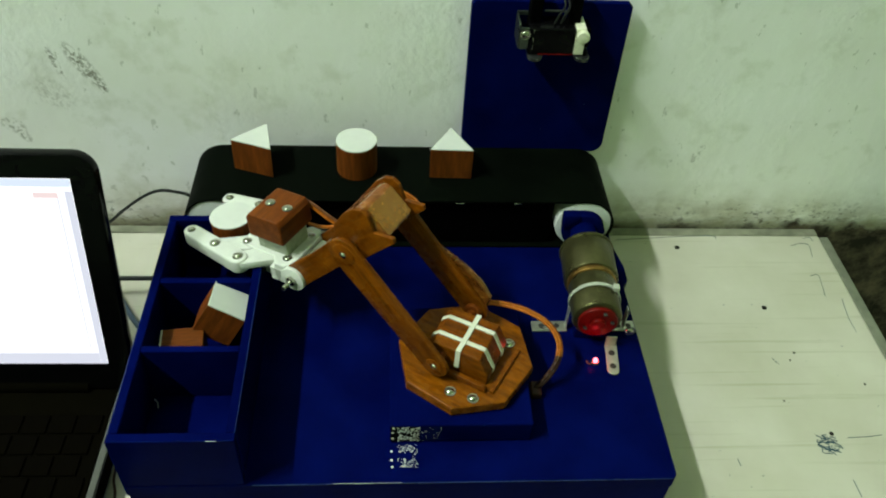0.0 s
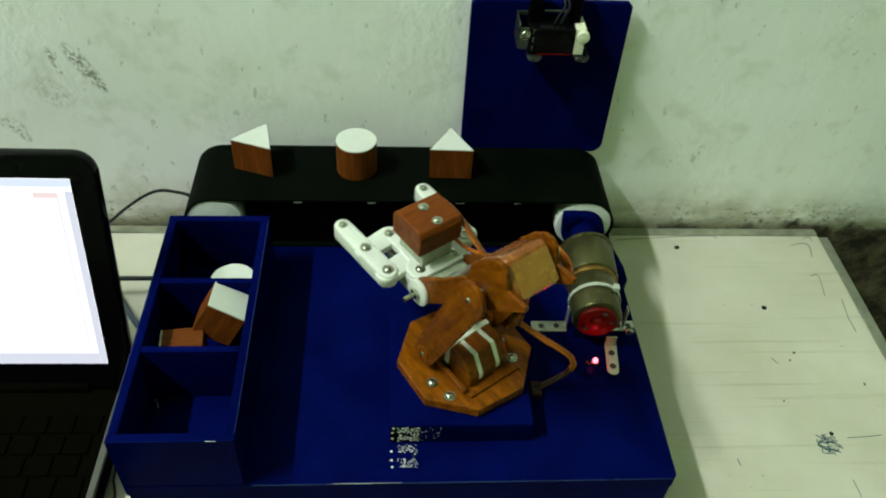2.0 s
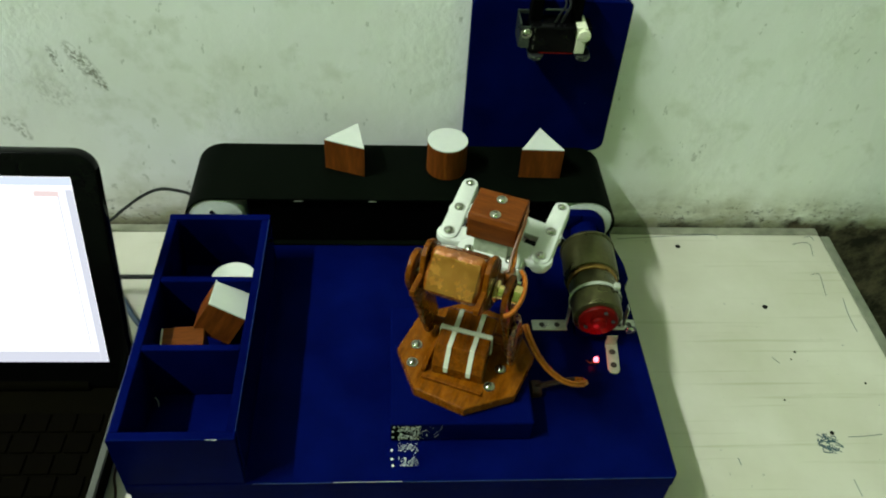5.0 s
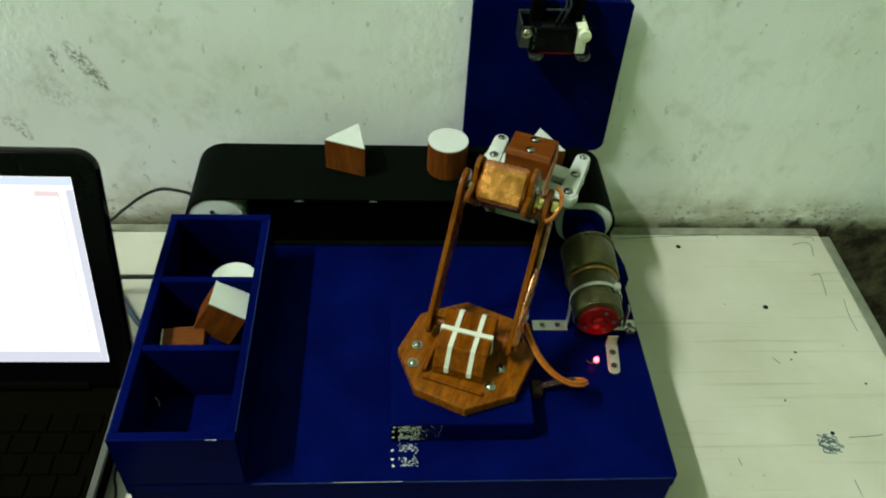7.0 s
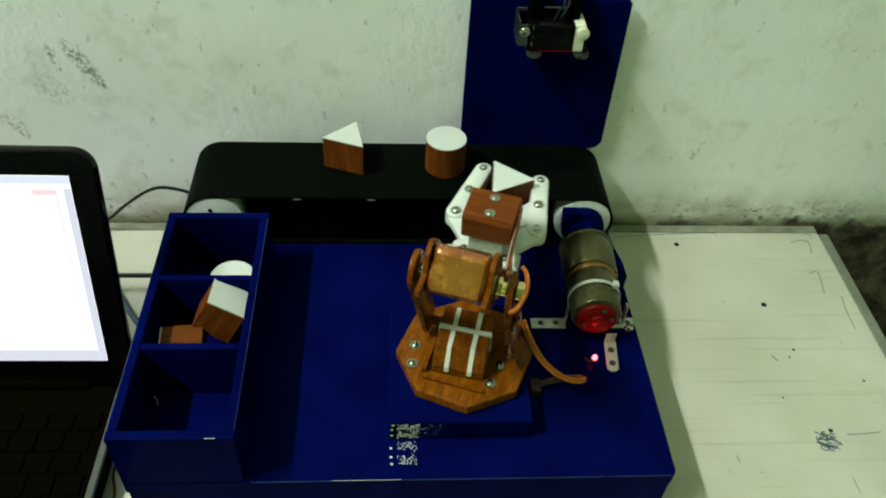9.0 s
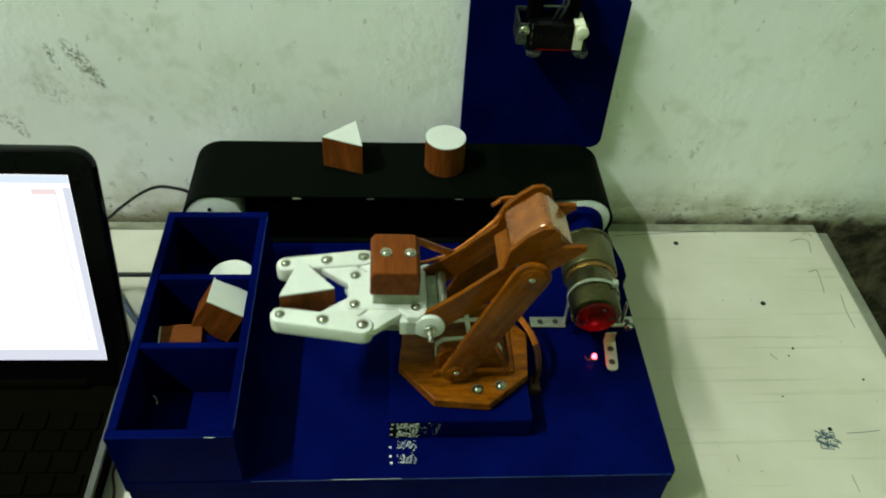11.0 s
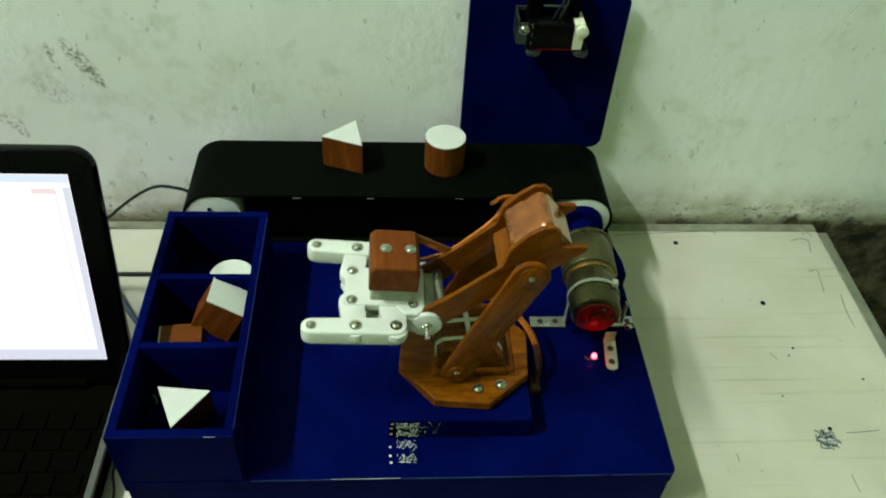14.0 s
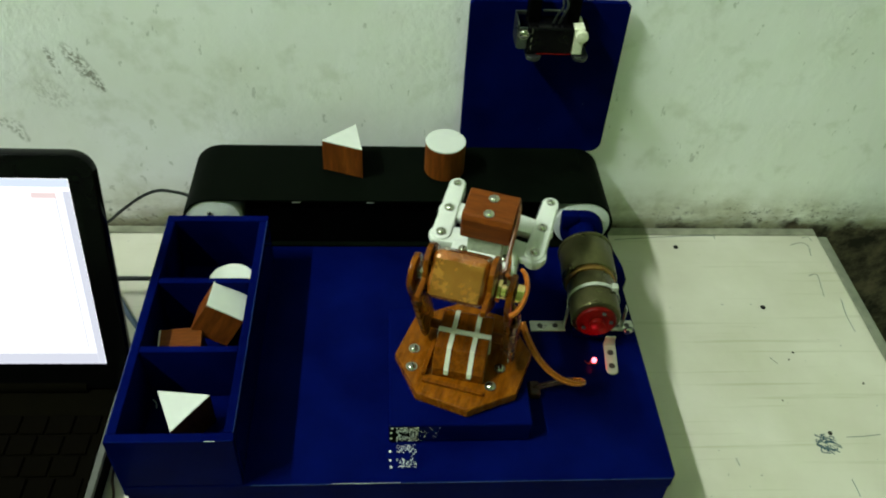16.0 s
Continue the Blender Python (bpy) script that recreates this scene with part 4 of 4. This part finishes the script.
def build_gripper():
    out = [(0.0015, -0.0165), (0.0015, 0.0165), (0.006, 0.0205), (0.013, 0.0205), (0.018, 0.0145), (0.047, 0.0145), (0.049, 0.0110), (0.0465, 0.0060),
           (0.0465, -0.0060), (0.049, -0.0110), (0.047, -0.0145), (0.018, -0.0145), (0.013, -0.0205), (0.006, -0.0205)]
    t = part("gripper", plate(out, 0.0035, 0.0088, 0.0010), WHITE_PLASTIC, arm, "white plastic gripper palm")
    part("lower_plate", plate(out, -0.0060, -0.0020, 0.0008), WHITE_PLASTIC, t)
    part("servo_body", box(0.0085, 0.0325, -0.0110, 0.0110, -0.0150, 0.0204, 0.0012), CLEAR_GREY, t, "grey servo under the palm")
    cover = [(0.0068, 0.0205), (0.0068, 0.0350), (0.0090, 0.0385), (0.0315, 0.0385), (0.0340, 0.0350), (0.0340, 0.0205)]
    part("servo_cover", plate(cover, -0.0155, 0.0155, 0.0011, XZ_PLATE), WOOD_BROWN, t, "brown wooden servo cover")
    for x in (0.0122, 0.0256):
        screw(t, pose(x, 0, 0.0385), 0.0026, 0.0015)
    for x, y in ((0.0425, 0.0112), (0.0425, -0.0112), (0.0080, 0.0130), (0.0080, -0.0130)):
        screw(t, pose(x, y, 0.0088), 0.0024, 0.0014)
    for y in (0.0182, -0.0212):
        part("wrist_disc", cyl(0.0088, 0.0030, Matrix.Translation((0, y, 0)) @ Y_AXIS, 32, 0.0006), WHITE_PLASTIC, t, "white wrist disc", smooth=True)
    b = box(0.0, 0.0140, 0.0183, 0.0211, -0.0060, 0.0050, 0.0008)
    part("wrist_ear", joined(b, box(0.0070, 0.0170, 0.0120, 0.0211, -0.0060, 0.0050, 0.0008)), WHITE_PLASTIC, t)
    b = box(0.0, 0.0140, -0.0211, -0.0183, -0.0060, 0.0050, 0.0008)
    part("wrist_ear", joined(b, box(0.0070, 0.0170, -0.0211, -0.0120, -0.0060, 0.0050, 0.0008)), WHITE_PLASTIC, t)
    part("wrist_bolt", cyl(0.0016, 0.0540, Matrix.Translation((0, -0.0235, 0)) @ Y_AXIS, 14, 0.0003), STEEL, t, "long steel wrist bolt", smooth=True)
    part("nut", cyl(0.0036, 0.0022, Matrix.Translation((0, 0.0213, 0)) @ Y_AXIS, 6, 0.0003), STEEL, t)
    part("bracket_plate", box(-0.0055, 0.0012, -0.0145, 0.0145, -0.0070, 0.0065, 0.0008), CLEAR_GREY, t)
    for dy, dz, mat in ((0.0, 0.0, WIRE_ORANGE), (0.0003, 0.0019, WIRE_BROWN), (0.0002, -0.0019, WIRE_ORANGE)):
        part("wire", tube([(0.0270, -0.0160 + dy, 0.0345 + dz), (0.0170, -0.0170 + dy, 0.0335 + dz), (0.0060, -0.0172 + dy, 0.0310 + dz), (-0.0050, -0.0170 + dy, 0.0260 + dz),
                           (-0.0160, -0.0180 + dy, 0.0205 + dz), (-0.0260, -0.0205 + dy, 0.0170 + dz)], 0.0010, 6), mat, t, "orange servo wire", smooth=True)
    return t


def build_finger(side):
    out = bar(0.0458, 0.0062, 0.0054, 8)
    t = part("finger", plate(out, FINGER_Z0 - 0.0040, FINGER_Z1, 0.0013, None, 3), WHITE_PLASTIC, arm, "white plastic gripper finger", smooth=True)
    for x, r in ((0.0, 0.0027), (0.0220, 0.0027), (0.0458, 0.0022)):
        screw(t, pose(x, 0, FINGER_Z1), r, 0.0016)
    return t


def build_link(length):
    t = part("finger_link", plate(bar(length, 0.0072, 0.0066, 8), FINGER_Z0 - 0.0005, FINGER_Z1 - 0.0014, 0.0008), WHITE_PLASTIC, arm, "white plastic finger link", smooth=True)
    return t


turntable, upper_arm, forearm, gripper = build_turntable(), build_upper_arm(), build_forearm(), build_gripper()
fingers = {s: build_finger(s) for s in (1, -1)}
LINK = 0.0195
links = {(s, x): build_link(LINK) for s in (1, -1) for x in (0.0425, 0.0205)}

# the flexing servo cable: a chain of short rigid lengths
CABLE_FIX = Vector((-0.0775, 0.0630, 0.0040))
CABLE_LONG, CABLE_STEPS = 0.096, 22
servo_cable = empty("servo_cable", Matrix.Translation(CABLE_FIX))
tagged(servo_cable, "bundle of orange servo wires from the turntable to the deck", "cable")
cords = []
for k in range(CABLE_STEPS):
    step = CABLE_LONG / CABLE_STEPS
    b = bmesh.new()
    for off, up in ((0.0011, 0.0), (-0.0011, 0.0), (0.0, 0.0011)):
        b = joined(b, cyl(0.0011, step * 1.12, Matrix.Translation((0, off, up)) @ X_AXIS, 10, 0.0002))
    cords.append(part("cord", b, WIRE_ORANGE if k < CABLE_STEPS * 0.72 else WIRE_DARK, servo_cable, smooth=True))
clamp = empty("cable_clamp", Matrix.Translation((CABLE_FIX.x, CABLE_FIX.y, 0)))
tagged(clamp, "dark brown cable clamp on the blue deck", "clamp")
part("saddle", box(-0.0035, 0.0035, -0.0060, 0.0050, 0, 0.0055, 0.0012), WIRE_DARK, clamp)

# ---- movement ----
YAW = [(0, 148.1), (0.5, 148.7), (1.5, 149), (1.57, 148), (2, 125.1), (2.5, 97.8), (2.8, 81.9), (3.0, 71.6), (3.1, 69), (3.2, 67.4), (4.2, 67.2), (6.3, 68.2), (8.5, 68.2),
       (8.95, 69.0), (9.0, 71.3), (9.2, 82.2), (11.12, 186.8), (11.5, 188), (12, 189), (12.5, 188.4), (13, 189.9), (13.5, 190.1), (13.78, 190), (14, 180.7),
       (14.2, 170.9), (14.5, 152.5), (15, 124.2), (15.5, 97.7), (16, 71.8)]
SHOULDER = [(0, 44.1), (0.42, 44.1), (0.5, 47.6), (0.7, 62.1), (1, 81.8), (1.2, 94.6), (1.5, 113.5), (1.55, 114), (5.4, 114), (6.3, 57.5), (6.45, 54), (7.65, 54),
            (8, 63), (8.2, 73.1), (8.5, 92.9), (8.8, 112), (9, 113.9), (11.17, 113.8), (11.3, 105.9), (11.5, 93), (12, 62.1), (12.2, 53), (12.75, 53), (13, 65),
            (13.2, 78.3), (13.5, 97), (13.76, 113.5), (16, 114)]
ELBOW = [(0, -48.5), (0.7, -50.7), (1, -49.7), (1.2, -48.3), (1.5, -40.8), (5.4, -40.3), (6.3, -43), (6.6, -44.3), (7.5, -44.6), (8, -45.9), (8.2, -47), (8.5, -46.2),
         (8.8, -42), (9, -41.2), (11.3, -41.9), (11.5, -43.5), (12, -44.5), (12.2, -47), (12.5, -52.5), (12.8, -52.5), (13, -54.9), (13.2, -53), (13.5, -50.8),
         (13.75, -41), (14, -39.8), (16, -40)]
WRIST = [(0, -5.5), (0.7, -6.9), (1, -6.2), (1.2, -4.2), (1.5, 2.5), (3, 3.5), (5.4, 3), (6.3, -1.4), (6.6, -3), (8, -4.3), (8.5, -1.5), (9, 3), (11.3, 1.2),
         (11.5, 0.7), (12, -1.9), (12.5, -8.6), (13, -8.9), (13.5, -6.5), (13.8, 4), (14, 4.3), (15.5, 5), (16, 3.4)]
GRIP = [(0, 1), (0.38, 1), (0.40, 0.92), (0.50, 0), (7.2, 0), (7.45, 1), (12.70, 1), (12.86, 0), (16, 0)]
BELT = [(0, 0), (3.1, 0), (3.52, 0.0655), (16, 0.0655)]


def at(table, t):
    return float(np.interp(t, [a for a, b in table], [b for a, b in table]))


def joint(t):
    """The poses of the arm's parts in the arm's own space at t seconds."""
    turn = pose(0, 0, 0, 0, 0, at(YAW, t))
    a, b, c = (radians(at(k, t)) for k in (SHOULDER, ELBOW, WRIST))
    sx, sz = R0, ZS
    ex, ez = sx + L1 * math.cos(a), sz + L1 * math.sin(a)
    wx, wz = ex + L2 * math.cos(b), ez + L2 * math.sin(b)
    tilt = lambda x, z, ang: turn @ Matrix.Translation((x, 0, z)) @ Matrix.Rotation(-ang, 4, "Y")
    return turn, tilt(sx, sz, a), tilt(ex, ez, b), tilt(wx, wz, c)


def finger_pose(side, t):
    s = at(GRIP, t)
    x, y, d = 0.0181 + 0.0198 * s, 0.0294 - 0.0031 * s, -2.0 + 10.5 * s
    return pose(x, side * y, 0, 0, 0, -side * d)


def link_pose(side, px, t):
    f = finger_pose(side, t) @ Vector((0.0220 if px > 0.03 else 0.0, 0, 0))
    return pose(px, side * 0.0112, 0, 0, 0, math.degrees(math.atan2(f.y - side * 0.0112, f.x - px)))


def held(t, offset):
    return Matrix.Translation((TX, TY, 0)) @ joint(t)[3] @ offset


def cable_chain(turn, yaw):
    """Joints of the cable's rigid lengths, on a curve of fixed length from the turntable to the deck."""
    foot = Matrix.Translation((TX, TY, 0)) @ turn @ Vector([float(np.interp(yaw, [67, 110, 148], k)) for k in ((0.017, 0.016, 0.009), (-0.0310, -0.0315, -0.0330), (0.047, 0.046, 0.037))])
    a = radians(float(np.interp(yaw, [67, 110, 148, 190], [-74, -72, -6, 16])))
    out = Vector((math.cos(a), math.sin(a), float(np.interp(yaw, [67, 115, 148, 190], [-0.6, -0.45, 0.08, 0.30])))).normalized()
    back = Vector([float(np.interp(yaw, [67, 115, 148, 190], k)) for k in ((0.8, 0.75, 0.70, 0.3), (0.05, 0.0, 0.30, 0.7), (0.3, 0.35, 0.55, 1.0))]).normalized()

    def curve(h):
        c = (foot, foot + h * out, CABLE_FIX + h * back, CABLE_FIX)
        return [(1 - u) ** 3 * c[0] + 3 * u * (1 - u) ** 2 * c[1] + 3 * u * u * (1 - u) * c[2] + u ** 3 * c[3] for u in (i / 60 for i in range(61))]

    lo, hi = 0.005, 0.16
    for _ in range(24):
        mid = (lo + hi) / 2
        pts = curve(mid)
        if sum((q - p).length for p, q in zip(pts, pts[1:])) < CABLE_LONG:
            lo = mid
        else:
            hi = mid
    run = np.cumsum([0.0] + [(q - p).length for p, q in zip(pts, pts[1:])])
    xyz = np.array([tuple(p) for p in pts])
    goal = np.linspace(0, run[-1], CABLE_STEPS + 1)
    return [Vector([float(np.interp(g, run, xyz[:, k])) for k in range(3)]) for g in goal]


def motions():
    times = [round(0.1 * k, 1) for k in range(161)]
    poses = {t: joint(t) for t in times}
    for k, ob in enumerate((turntable, upper_arm, forearm, gripper)):
        walk(ob, [(t, poses[t][k]) for t in times])
    for s, ob in fingers.items():
        walk(ob, [(t, poses[t][3] @ finger_pose(s, t)) for t in times])
    for (s, px), ob in links.items():
        walk(ob, [(t, poses[t][3] @ link_pose(s, px, t)) for t in times])
    # the belt carries its blocks on
    for ob, m in ((prism_waiting, PRISM_A), (drum_waiting, DRUM_A)):
        walk(ob, [(t, Matrix.Translation((at(BELT, t), 0, 0)) @ m) for t in (0, 3.0, 3.1, 3.2, 3.3, 3.4, 3.5, 3.6, 16)])
    for ob, x in zip(ROLLERS, (ROLL_L, ROLL_R)):
        walk(ob, [(t, pose(x, BELT_Y0 + 0.0005, BELT_R, 0, math.degrees(at(BELT, t) / BELT_R))) for t in (0, 3.0, 3.1, 3.2, 3.3, 3.4, 3.5, 3.6, 16)])
    # the block that is picked up, carried and let go
    on_belt = Matrix.Translation((at(BELT, 16), 0, 0)) @ PRISM_B
    offset = pose(0.0705, 0.001, (held(7.5, Matrix.Identity(4)).inverted() @ on_belt).translation.z, 0, 0, -48)
    rows = [(t, Matrix.Translation((at(BELT, t), 0, 0)) @ PRISM_B) for t in (0, 3.0, 3.1, 3.2, 3.3, 3.4, 3.5, 3.6, 7.2)]
    rows += [(t, held(t, offset)) for t in times if 7.5 <= t <= 12.7]
    rest = pose(-0.2899, 0.0358, 0.0014, 0, 0, 174)
    last = held(12.7, offset)
    mid = last.lerp(rest, 0.55)
    rows += [(12.8, mid), (12.9, rest), (16, rest)]
    walk(prism_carried, rows)
    # the round block that falls into the box at the start
    grip_drum = pose(0.0665, -0.0022, -0.0140)
    down = pose(-0.2741, 0.1362, 0.0014)
    first = held(0, grip_drum)
    walk(drum_carried, [(0, first), (0.4, held(0.4, grip_drum)), (0.5, first.lerp(down, 0.5) @ pose(0, 0, 0, -14, -12)), (0.6, first.lerp(down, 0.86) @ pose(0, 0, 0, -22, -20)), (0.7, down), (16, down)])
    # the flexing cable follows the turntable
    cable_times = [round(0.2 * k, 1) for k in range(81)]
    chains = {t: cable_chain(poses[t][0], at(YAW, t)) for t in cable_times}
    for k, ob in enumerate(cords):
        rows = []
        for t in cable_times:
            a, b = chains[t][k], chains[t][k + 1]
            rows.append((t, Matrix.Translation(a - CABLE_FIX) @ (b - a).to_track_quat("X", "Z").to_matrix().to_4x4()))
        walk(ob, rows)



motions()
